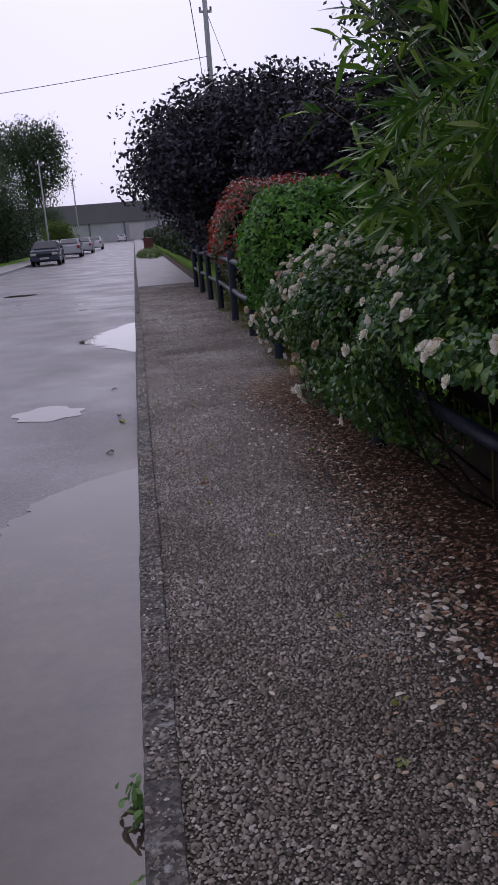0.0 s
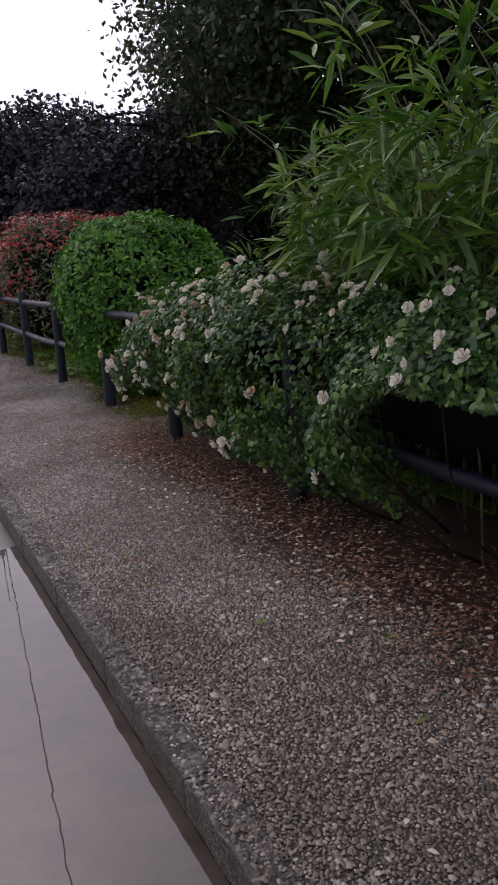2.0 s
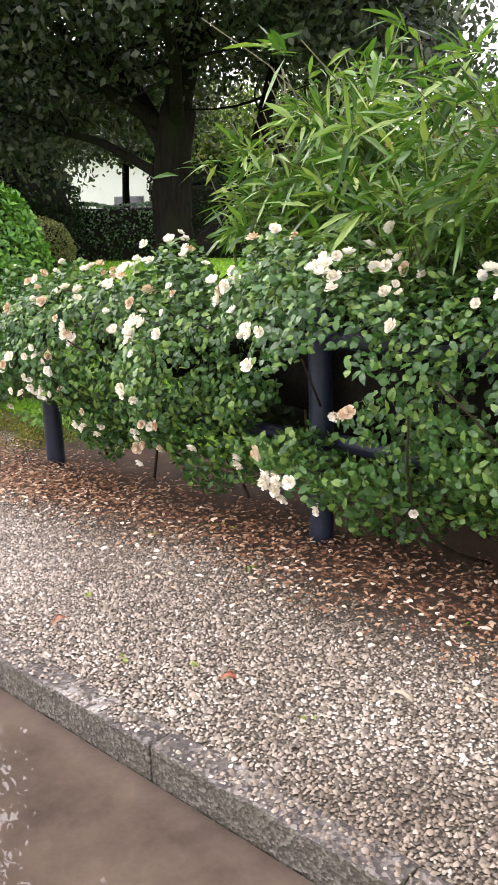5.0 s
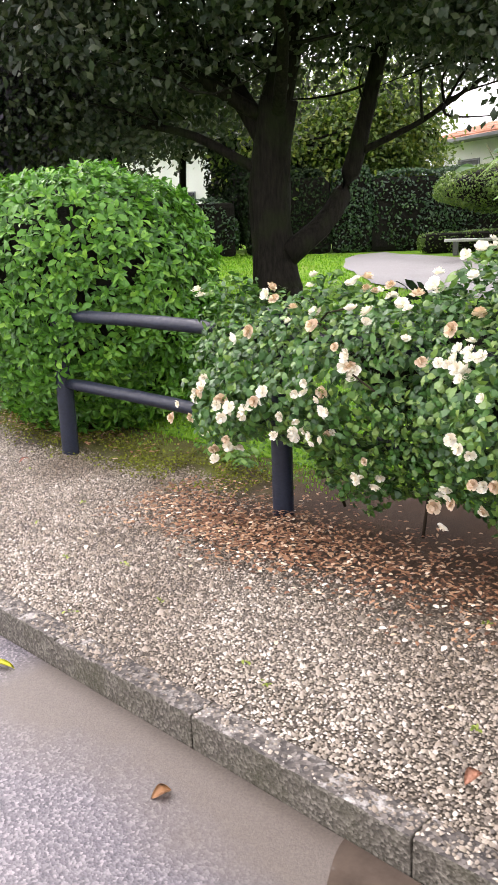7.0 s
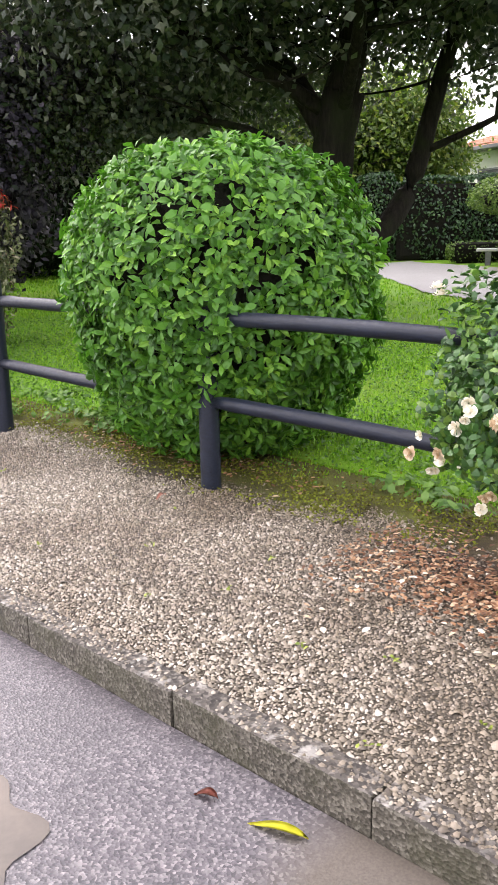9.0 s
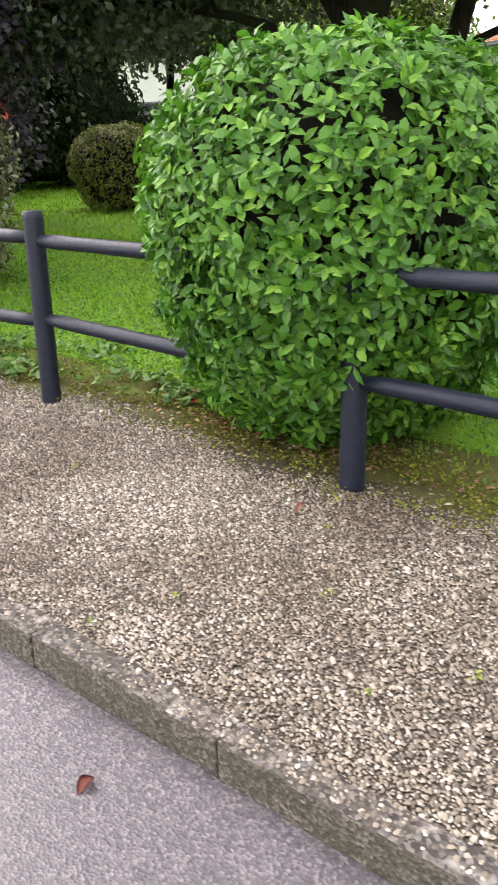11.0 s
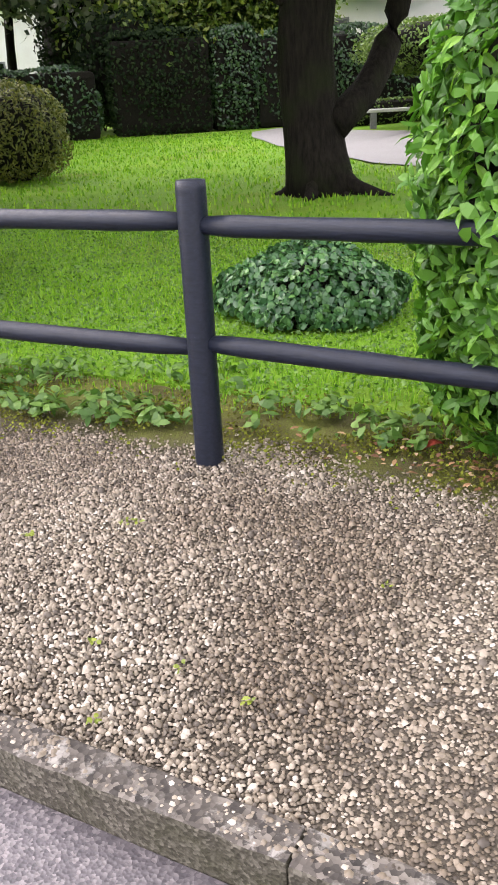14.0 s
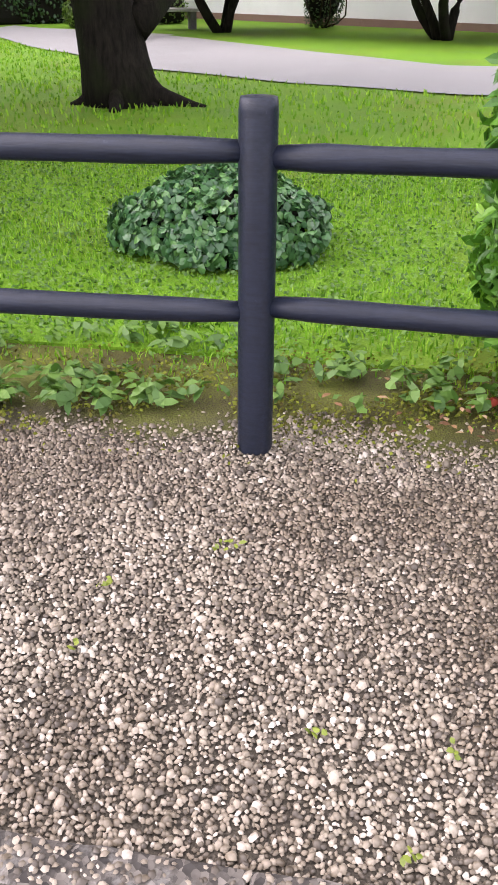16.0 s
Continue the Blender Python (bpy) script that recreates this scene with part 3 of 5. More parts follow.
# ---- fence: turned posts and two rails ----
FENCE_X = 1.48
POSTS = [0.55, 2.45, 4.37, 6.24, 8.17, 9.965, 11.915, 13.87, 15.95, 17.95, 19.95, 21.9]


def post(y, h=1.0, r=0.052):
    ob = thing("fence_post", (FENCE_X, y, -0.02), "round blue-black painted wooden fence post", "fence post", "fence posts")
    zs = [0, 0.02, h * 0.3, h * 0.6, h - 0.012, h + 0.018, h + 0.02]
    rs = [r * 1.02, r * 1.02, r, r * 0.99, r * 0.99, r * 0.93, r * 0.5]
    lean = rng.normal(0, 0.006, 2)
    pts = [(lean[0] * z, lean[1] * z, z) for z in zs]
    v, q, c = tube(pts, rs, 20, True, 0.012, int(y * 10))
    part_np("shaft", v, np.vstack([q[:, [0, 1, 2]], q[:, [0, 2, 3]], c]), M_PAINT, ob)
    return ob


def rail(y0, y1, z, r=0.036):
    ob = thing("fence_rail", (FENCE_X, (y0 + y1) / 2, z), "round blue-black painted wooden fence rail", "fence rail", "fence rails")
    hl = (y1 - y0) / 2 - 0.03
    n = 14
    t = np.linspace(-1, 1, n)
    loc = np.random.default_rng(int(y0 * 100 + z * 10))
    b = loc.normal(0, 0.006, 2)
    tilt = loc.normal(0, 0.009)
    pts = np.stack([b[0] * (1 - t ** 2), t * hl, b[1] * (1 - t ** 2) + tilt * t - 0.006], 1)
    rad = r * np.where(np.abs(t) > 0.97, 0.8, 1 + 0.02 * loc.normal(size=n))
    v, q, c = tube(pts, rad, 14, True, 0.015, int(y1 * 7))
    part_np("pole", v, np.vstack([q[:, [0, 1, 2]], q[:, [0, 2, 3]], c]), M_PAINT, ob)
    for e, k in ((0, -1), (-1, 1)):
        tubes_mesh("tenon", [(np.array([pts[e] + (0, -0.004 * k, 0), pts[e] + (0, 0.018 * k, 0), pts[e] + (0, 0.034 * k, 0)]), [r * 0.72, r * 0.7, r * 0.66])], M_PAINT, ob, sides=10)
    return ob


for i, y in enumerate(POSTS):
    post(y)
    if i:
        rail(POSTS[i - 1], y, 0.865)
        rail(POSTS[i - 1], y, 0.44)


# ---- plants along the fence ----
def bush(name, at, label, category, blobs, leaves, length, width, material, power=2.0, rough=0.08, scale=2.0, low=-0.9, depth=0.16, droop=0.4,
         spread=0.55, core=0.84, stems=True, whorl=0):
    """A shrub: stems at its base, a near-black solid standing for inner shade and a skin of leaves."""
    ob = thing(name, at, label, category)
    vs, fs, o = [], [], 0
    vol = np.array([r[0] * r[1] + r[1] * r[2] for _, r in blobs])
    for (c, r), k in zip(blobs, (vol / vol.sum() * leaves).astype(int)):
        p, d = blob_points(k, c, r, low, power, rough, scale, depth)
        keep = p[:, 2] > 0.03
        v, f = whorl_arrays(p[keep], d[keep], whorl, length, width) if whorl else leaf_arrays(p[keep], d[keep], length, width, droop, spread)
        vs.append(v), fs.append(f + o)
        o += len(v)
    fol = part_np("foliage", np.vstack(vs), np.vstack(fs), material, ob, smooth=False, kind="stuff")
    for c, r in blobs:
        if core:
            part("core", blob_bm(c, r, power, rough, scale, core, low), M_INNER_SHADE, ob, "near-black solid standing for the shade inside the leaves", True)
    if stems:
        c, r = blobs[0]
        sets = []
        for i in range(7):
            a = 2.4 * i
            q = (c[0] + 0.12 * math.cos(a), c[1] + 0.12 * math.sin(a), 0.0)
            sets.append(limb(q, (c[0] + 0.4 * r[0] * math.cos(a), c[1] + 0.4 * r[1] * math.sin(a), c[2]), 0.022, 0.012))
        for one in sets:
            tubes_mesh("stem", [one], M_TWIG, ob, sides=6)
    return ob


# parts are modelled about their thing's base
laurel = bush("laurel_bush", (2.04, 10.4, 0), "dense rounded bright green laurel bush behind the fence", "bush",
              [((0, 0.0, 0.96), (0.82, 0.87, 0.79)), ((0.06, 0.08, 0.5), (0.72, 0.77, 0.5))], 7200, 0.069, 0.032, M_LAUREL, 2.3, 0.05, 3.0, -0.9, 0.12, -0.2, 0.65, 0.86, True, 4)
photinia = bush("photinia_bush", (2.66, 15.85, 0), "clipped photinia bush with red young leaves over green", "bush",
                [((0, 0, 1.0), (1.24, 0.9, 1.03))], 11000, 0.085, 0.03, M_PHOT_LOW, 3.0, 0.06, 2.5, -0.95, 0.14, 0.1, 0.7)
p, d = blob_points(3800, (0, 0, 1.02), (1.29, 0.95, 1.06), -0.2, 3.0, 0.07, 2.5, 0.06)
keep = (p[:, 2] > 1.5) | (p[:, 0] < -0.75) & (rng.random(len(p)) < 0.75)
v, f = leaf_arrays(p[keep], d[keep] + [0, 0, 0.5], 0.1, 0.03, -0.8, 0.6)
part_np("young_leaves", v, f, M_PHOTINIA, photinia, "glossy red young leaves", False, "stuff")


def rose_skin(n, y0, y1, loc):
    """Points on the draped rose hedge: an arch over the fence, fuller to the south, hollow underneath."""
    y = loc.uniform(y0, y1, n)
    hollow = np.clip((5.3 - y) / 0.3, 0, 1)
    low = -0.85 + 1.1 * hollow + 0.16 * np.sin(y * 2.1 + 0.6) * (1 - hollow) - 0.06
    a = (low + (1.12 - low) * loc.random(n)) * math.pi / 2 * 1.15
    k = np.clip((y1 + 0.05 - y) / 0.5, 0, 1) ** 0.5
    big = 1 + 0.22 * np.clip((6.8 - y) / 2.5, 0, 1)
    rx, rz = 0.43 * big, 0.42 * big
    x = 1.54 - rx * np.cos(a) * (0.5 + 0.5 * k)
    z = 0.66 + 0.05 * (big - 1) + rz * np.sin(a) * (0.72 + 0.28 * k)
    out = np.stack([-np.cos(a), 0.35 * (1 - k), np.sin(a)], 1)
    p = np.stack([x, y, z], 1)
    lump = fbm(p, 1.9, 1.0) * 0.30 + fbm(p, 5.0, 2.0) * 0.09
    return p + out * lump[:, None], unit(out), lump


rose = thing("rose_hedge", (1.5, 5.5, 0), "sprawling rose hedge with cream blooms grown over the fence", "rose bush")
O = np.array([1.5, 5.5, 0])
loc = np.random.default_rng(21)
p, d, lump = rose_skin(38000, 2.0, 8.64, loc)
p = p - d * (loc.random((len(p), 1)) ** 1.5) * 0.22
def in_window(p):
    """The open gap under the top rail beside one post."""
    return (np.abs(p[:, 1] - 6.12) < 0.36 + 0.1 * np.sin(p[:, 2] * 17)) & (np.abs(p[:, 2] - 0.68) < 0.17 + 0.05 * np.sin(p[:, 1] * 13)) & (p[:, 0] < 1.75)


keep = (p[:, 2] > 0.1) & (lump > -0.16) & ~in_window(p)
v, f = leaf_arrays(p[keep] - O, d[keep] + [0, 0, 0.25], 0.046, 0.027, 0.5, 0.6, loc=loc)
part_np("foliage", v, f, M_ROSE_LEAF, rose, smooth=False, kind="stuff")
sets = []
for i in range(18):
    y = loc.uniform(2.1, 8.0)
    q = np.array([1.66 + loc.normal(0, 0.05), y, 0.0])
    a = loc.uniform(0.1, 1.3)
    e = np.array([1.52 - 0.42 * math.cos(a), y + loc.normal(0, 0.3), 0.65 + 0.42 * math.sin(a)])
    if e[1] > 8.3:
        e[1] = 8.2
    sets.append(limb(q - O, e - O, 0.008, 0.004, 0.12, 6, loc))
tagged(tubes_mesh("cane_thicket", sets, M_TWIG, rose, sides=5), kind="stuff")
# solid filling under the leaves, blackened as the shade within the hedge
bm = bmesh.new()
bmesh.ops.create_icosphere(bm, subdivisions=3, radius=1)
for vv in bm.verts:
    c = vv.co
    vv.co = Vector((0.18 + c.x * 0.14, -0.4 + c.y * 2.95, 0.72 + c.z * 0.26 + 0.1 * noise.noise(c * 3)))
part("core", bm, M_INNER_SHADE, rose, "near-black solid standing for the shade inside the leaves", True)


def bloom_mesh(seed, size, open_k, material):
    """A rose: rings of cupped petals."""
    loc = np.random.default_rng(seed)
    vs, fs, o = [], [], 0
    for ring, (count, rad, lift) in enumerate([(6, 1.0, 0.25 * open_k), (5, 0.75, 0.6), (4, 0.45, 0.95)]):
        for i in range(count):
            a = 2 * math.pi * (i + 0.4 * ring + loc.uniform(-0.15, 0.15)) / count
            w = 2.4 * math.pi / count * 0.5
            rr = rad * loc.uniform(0.85, 1.12)
            pts = []
            for (ra, da, z) in [(0.1, 0, 0.0), (0.62, -w, 0.3), (0.62, w, 0.3), (1.0, -w * 0.65, 0.62), (1.0, w * 0.65, 0.62), (0.7, 0, 0.22), (1.02, 0, 0.66)]:
                pts.append((rr * ra * math.cos(a + da), rr * ra * math.sin(a + da), z * (0.35 + lift) + 0.08 * loc.normal() * (ra > 0.5)))
            vs += pts
            fs += [(o, o + 1, o + 5), (o, o + 5, o + 2), (o + 1, o + 3, o + 5), (o + 5, o + 3, o + 6), (o + 5, o + 6, o + 4), (o + 5, o + 4, o + 2)]
            o += 7
    return raw_mesh("bloom", np.array(vs) * size, fs, material, True)


BLOOMS = [bloom_mesh(s, 0.028, k, M_BLOOM) for s, k in ((1, 1.0), (2, 2.2), (3, 0.4))]
FADED = [bloom_mesh(s, 0.027, k, M_FADED) for s, k in ((4, 0.2), (5, 0.0))]
loc = np.random.default_rng(33)
p, d, lump = rose_skin(2000, 2.6, 8.64, loc)
ok = np.flatnonzero(~in_window(p) & (p[:, 2] > 0.3) & (lump > -0.05) & (d[:, 0] < 0.25))
ok = np.concatenate([ok[p[ok, 1] > 7.0][:90], ok[(p[ok, 1] <= 7.0) & (p[ok, 1] > 5.3)][:95], ok[p[ok, 1] <= 5.3][:110]])
chosen = []
for i in ok:
    if loc.random() < 0.35 and chosen:
        j = chosen[int(loc.integers(len(chosen)))]
        here = p[j] + loc.normal(0, 0.04, 3)
        di = d[j]
    else:
        here, di = p[i], d[i]
        chosen.append(i)
    faded = loc.random() < 0.18
    me = (FADED if faded else BLOOMS)[int(loc.integers(2 if faded else 3))]
    b = under(new("bloom", me), rose)
    aim = Vector(di + loc.normal(0, 0.45, 3) + np.array([-0.2, 0, 0.15])).normalized()
    b.matrix_basis = Matrix.Translation(Vector(here - O + di * 0.02)) @ aim.to_track_quat("Z", "Y").to_matrix().to_4x4() @ Matrix.Diagonal((*[loc.uniform(0.65, 1.15)] * 3, 1))
    if faded:
        tagged(b, label="faded browning bloom")

# bamboo leaning over the hedge
bamboo = thing("bamboo_clump", (2.35, 5.6, 0), "bamboo clump with long drooping yellow-green leaves", "bamboo")
O = np.array([2.35, 5.6, 0])
loc = np.random.default_rng(5)
canes, at, dirs = [], [], []
for i in range(220):
    back = i >= 170
    b = np.array([2.55 + loc.normal(0, 0.12), loc.uniform(6.2, 7.35), 0.0] if back else [2.35 + loc.normal(0, 0.3), 5.2 + loc.uniform(-2.6, 1.45), 0.0])
    h = 1.75 + 0.36 * max(0.0, 6.3 - b[1]) + loc.normal(0, 0.28)
    lean = np.array([-abs(loc.normal(0.5, 0.22)), loc.normal(0.15, 0.2), 0])
    if back:
        h, lean = loc.uniform(1.9, 2.6), lean * 0.6
    t = np.linspace(0, 1, 9)[:, None]
    pts = b + np.array([0, 0, h]) * t - np.array([0, 0, 0.45]) * t ** 3 + lean * t ** 2.2
    canes.append((pts - O, np.linspace(0.007, 0.002, 9)))
    for s in np.concatenate([loc.uniform(0.4, 1.0, 13)]):
        c = pts[int(s * 8)] + loc.normal(0, 0.05, 3)
        side = unit(np.array([loc.normal(-0.4, 0.8), loc.normal(0, 0.8), loc.normal(0.1, 0.3)]))
        twig = loc.uniform(0.1, 0.34)
        for m in range(7):
            at.append(c + side * twig * (0.6 + 0.07 * m) + loc.normal(0, 0.012, 3))
            dirs.append(unit(side + loc.normal(0, 0.55, 3) + np.array([0, 0, -0.05])))
at, dirs = np.array(at), np.array(dirs)
keep = (at[:, 2] > 1.22) & (at[:, 0] > 1.05 + 0.35 * np.clip((4.6 - at[:, 1]), 0, 1)) | (at[:, 0] > 2.0)
keep &= at[:, 1] < np.interp(at[:, 2], [1.2, 1.46, 1.95, 2.3, 2.6, 3.2], [7.5, 7.3, 6.95, 5.9, 5.4, 4.8]) + 0.12 * np.sin(at[:, 2] * 9)
at, dirs = at[keep], dirs[keep]


def blade_leaves(at, dirs, length, width, loc):
    n = len(at)
    ln, wd = length * loc.uniform(0.6, 1.3, n)[:, None], width * loc.uniform(0.7, 1.2, n)[:, None]
    s = unit(np.cross(dirs, unit(np.array([0, 0, 1.0]) + 0.5 * loc.normal(size=(n, 3)))))
    up = np.cross(s, dirs)
    m1, m2 = at + dirs * ln * 0.4, at + dirs * ln * 0.75 - [0, 0, 0.03] * ln * 3
    tip = at + dirs * ln - np.array([0, 0, 1]) * ln * 0.17
    v = np.stack([at, m1 - s * wd / 2, m1 + up * wd * -0.18, m1 + s * wd / 2, m2 - s * wd * 0.36, m2 + s * wd * 0.36, tip], 1).reshape(-1, 3)
    k = np.array([[0, 2, 1], [0, 3, 2], [1, 2, 4], [2, 5, 4], [2, 3, 5], [4, 5, 6]])
    return v, (np.arange(n)[:, None, None] * 7 + k[None]).reshape(-1, 3)


v, f = blade_leaves(at - O, dirs, 0.165, 0.027, loc)
part_np("foliage", v, f, M_BAMBOO, bamboo, smooth=False, kind="stuff")
tagged(tubes_mesh("cane_thicket", canes, M_CANE, bamboo, sides=6), kind="stuff")


# ---- trees ----
def tree(name, at, label, trunk, crown_blobs, leaves, length, width, material, seed, droop=0.3, clump=0.3, twig_n=40, flare=1.35, bark=None):
    """trunk: limbs as (start, end, radius, end radius); crown: masses of leaf clumps."""
    ob = thing(name, at, label, "tree")
    loc = np.random.default_rng(seed)
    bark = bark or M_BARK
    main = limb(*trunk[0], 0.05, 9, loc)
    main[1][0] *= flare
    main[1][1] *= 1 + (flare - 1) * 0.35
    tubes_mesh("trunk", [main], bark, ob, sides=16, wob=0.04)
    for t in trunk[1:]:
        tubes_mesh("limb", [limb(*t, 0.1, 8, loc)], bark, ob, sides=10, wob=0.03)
    ends = [np.array(t[1]) for t in trunk] + [(np.array(t[0]) + np.array(t[1])) / 2 for t in trunk[1:]]
    tw = []
    for i in range(twig_n):
        c, r = crown_blobs[int(loc.integers(len(crown_blobs)))]
        e = np.array(c) + unit(loc.normal(size=3)) * np.array(r) * loc.uniform(0.4, 1.0)
        s = min(ends, key=lambda q: np.linalg.norm(q - e))
        tw.append(limb(s, e, 0.035, 0.008, 0.12, 6, loc))
    if tw:
        tagged(tubes_mesh("twiggery", tw, bark, ob, sides=5), kind="stuff")
    crown("crown", crown_blobs, leaves, length, width, material, ob, droop, seed, clump)
    return ob


def curved(points, r0, r1, n=14):
    """A limb through a few points, rounded between them."""
    p = np.array(points, float)
    k = np.concatenate([[0], np.cumsum(np.linalg.norm(np.diff(p, axis=0), axis=1))])
    t = np.linspace(0, k[-1], n)
    q = np.stack([np.interp(t, k, p[:, i]) for i in range(3)], 1)
    q[1:-1] = (q[:-2] + 2 * q[1:-1] + q[2:]) / 4
    return q, r0 + (r1 - r0) * (t / k[-1]) ** 0.8


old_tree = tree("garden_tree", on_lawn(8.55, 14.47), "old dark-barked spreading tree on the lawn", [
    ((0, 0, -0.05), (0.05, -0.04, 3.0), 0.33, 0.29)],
     [((0, 0, 5.2), (3.0, 3.0, 1.8)), ((-1.9, 1.8, 4.1), (1.9, 2.2, 1.1)), ((-2.4, -1.6, 4.7), (2.2, 2.0, 1.1)), ((1.6, -2.4, 4.5), (2.0, 2.0, 1.0)),
      ((1.2, 2.8, 3.9), (2.2, 2.2, 1.3)), ((-1.6, 4.6, 3.3), (2.0, 2.0, 1.1)), ((-1.0, -3.6, 4.8), (2.0, 1.7, 0.9)), ((-3.4, 0.2, 5.0), (1.4, 1.8, 0.8)),
      ((0.8, -2.6, 4.0), (1.7, 1.5, 0.7)), ((3.2, -0.6, 4.4), (2.0, 2.0, 1.1)), ((-2.6, 2.4, 4.8), (1.6, 2.0, 0.9)), ((-0.6, 3.6, 2.9), (1.5, 1.8, 0.7)), ((0.5, -3.5, 3.7), (1.6, 1.2, 0.7)), ((0.7, -4.2, 3.0), (1.3, 0.8, 0.75))], 69000, 0.14, 0.085, M_DARK, 11, twig_n=0)
spots = []
for pts, r0, r1 in [
        ([(0.03, -0.12, 0.72), (0.42, -0.32, 0.98), (0.95, -0.42, 1.4), (1.28, -0.5, 2.1), (1.45, -0.65, 3.0), (1.55, -1.1, 4.6)], 0.2, 0.09),
        ([(0, 0.1, 2.3), (-0.1, 0.7, 3.2), (-0.1, 1.6, 4.0), (0, 2.6, 4.9), (0.2, 3.4, 5.4)], 0.19, 0.07),
        ([(0.02, 0.05, 2.8), (0.1, -0.25, 3.8), (0.1, -0.5, 5.4), (0, -0.3, 7.5)], 0.25, 0.1),
        ([(0, 0.15, 2.7), (-1.0, 0.8, 3.4), (-2.2, 1.7, 3.9)], 0.13, 0.05),
        ([(0, -0.05, 2.7), (-0.9, -1.0, 3.6), (-2.0, -1.7, 4.4)], 0.12, 0.05),
        ([(-0.05, 0.1, 1.9), (-0.5, 1.3, 2.6), (-0.6, 2.8, 2.9), (-1.2, 4.2, 3.1)], 0.09, 0.03),
        ([(1.3, -0.5, 2.2), (1.6, -1.5, 2.6), (2.0, -2.6, 3.3)], 0.06, 0.025),
        ([(0.1, -0.3, 3.9), (0.6, -1.4, 4.3), (0.9, -2.8, 4.6)], 0.1, 0.04)]:
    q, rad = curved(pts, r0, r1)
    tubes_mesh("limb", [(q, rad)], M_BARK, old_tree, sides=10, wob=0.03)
    spots.append(q[5:])
spots = np.vstack(spots)
loc = np.random.default_rng(77)
twigs = []
for i in range(70):
    b = spots[int(loc.integers(len(spots)))]
    e = b + np.array([loc.normal(0, 0.9), loc.normal(0, 1.0), loc.uniform(-0.3, 0.8)])
    twigs.append(limb(b, e, 0.028, 0.005, 0.15, 7, loc))
tagged(tubes_mesh("twiggery", twigs, M_BARK, old_tree, sides=5), kind="stuff")
for a, ln in ((-1.75, 0.95), (-0.5, 0.6), (0.8, 0.6), (2.0, 0.55), (3.3, 0.7), (4.2, 0.5)):
    c, sn = math.cos(a), math.sin(a)
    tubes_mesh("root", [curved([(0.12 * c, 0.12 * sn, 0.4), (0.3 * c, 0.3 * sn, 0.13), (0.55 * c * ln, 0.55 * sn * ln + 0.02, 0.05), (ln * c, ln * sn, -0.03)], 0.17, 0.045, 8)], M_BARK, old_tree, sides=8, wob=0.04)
crown("upper_crown", [((0, 0.2, 7.6), (3.8, 3.8, 2.2)), ((-1.2, 2.2, 7.2), (2.0, 2.2, 1.8)), ((-1.8, -2.6, 7.2), (2.4, 2.4, 1.6)), ((-0.6, 0.6, 10.4), (2.8, 2.8, 2.2)), ((-0.8, 4.0, 6.4), (1.7, 1.9, 1.6)), ((-1.3, 2.0, 10.0), (1.8, 2.2, 2.3))],
      26000, 0.24, 0.15, M_DARK, old_tree, 0.3, 12, 0.4)
tree("plum_tree", on_lawn(3.6, 24.5), "dark purple-leaved plum tree overhanging the pavement", [
    ((0, 0, -0.05), (-0.1, 0, 1.9), 0.16, 0.12), ((-0.1, 0, 1.6), (-1.5, -0.8, 4.2), 0.09, 0.04), ((-0.1, 0, 1.8), (1.0, 0.8, 4.6), 0.09, 0.04), ((-0.1, 0, 1.8), (0, -1.5, 4.8), 0.08, 0.03)],
     [((-0.4, 0, 3.2), (2.6, 2.8, 1.8)), ((-2.0, -1.2, 2.8), (1.5, 1.8, 1.2)), ((0.6, -1.0, 3.9), (1.9, 2.0, 1.2)), ((0, 0, 1.6), (1.8, 2.4, 1.3))], 40000, 0.14, 0.095, M_PLUM, 13, clump=0.2)
tree("plum_tree", on_lawn(5.7, 20.4), "dark purple-leaved plum tree behind the photinia", [
    ((0, 0, -0.05), (0.1, 0, 1.8), 0.15, 0.11), ((0.1, 0, 1.5), (-1.4, -0.6, 4.0), 0.08, 0.04), ((0.1, 0, 1.7), (1.2, 0.6, 4.4), 0.08, 0.04)],
     [((0, 0, 2.9), (2.2, 2.4, 1.5)), ((-1.6, -1.0, 2.4), (1.6, 1.5, 1.2)), ((0.2, 0.2, 1.5), (1.7, 1.7, 1.2)), ((1.2, -1.2, 3.8), (1.6, 1.5, 1.0))], 36000, 0.14, 0.095, M_PLUM, 14, clump=0.2)
tree("plum_tree", on_lawn(3.4, 31.5), "dark purple-leaved plum tree beside the pavement", [
    ((0, 0, -0.05), (0, 0, 2.0), 0.16, 0.12), ((0, 0, 1.7), (-1.2, -0.8, 4.4), 0.09, 0.04)],
     [((-0.2, 0, 3.8), (2.6, 2.8, 2.2)), ((0, 0, 1.8), (2.0, 2.2, 1.5))], 22000, 0.17, 0.11, M_PLUM, 15, clump=0.2)
tree("garden_tree", on_lawn(10.7, 26.7), "tall dense dark green tree at the back of the garden", [
    ((0, 0, -0.05), (0.1, 0.1, 3.2), 0.24, 0.17), ((0, 0, 2.8), (-1.6, -1.0, 5.4), 0.1, 0.04), ((0, 0, 3.0), (1.6, 0.6, 5.6), 0.1, 0.04)],
     [((0.4, 0, 4.6), (2.8, 3.0, 1.9)), ((-1.4, -1.6, 3.4), (1.9, 1.8, 1.3)), ((2.4, -1.0, 4.2), (2.4, 2.2, 1.7)), ((0, -0.5, 2.0), (2.4, 2.0, 1.5))], 34000, 0.18, 0.11, M_DARK, 16)
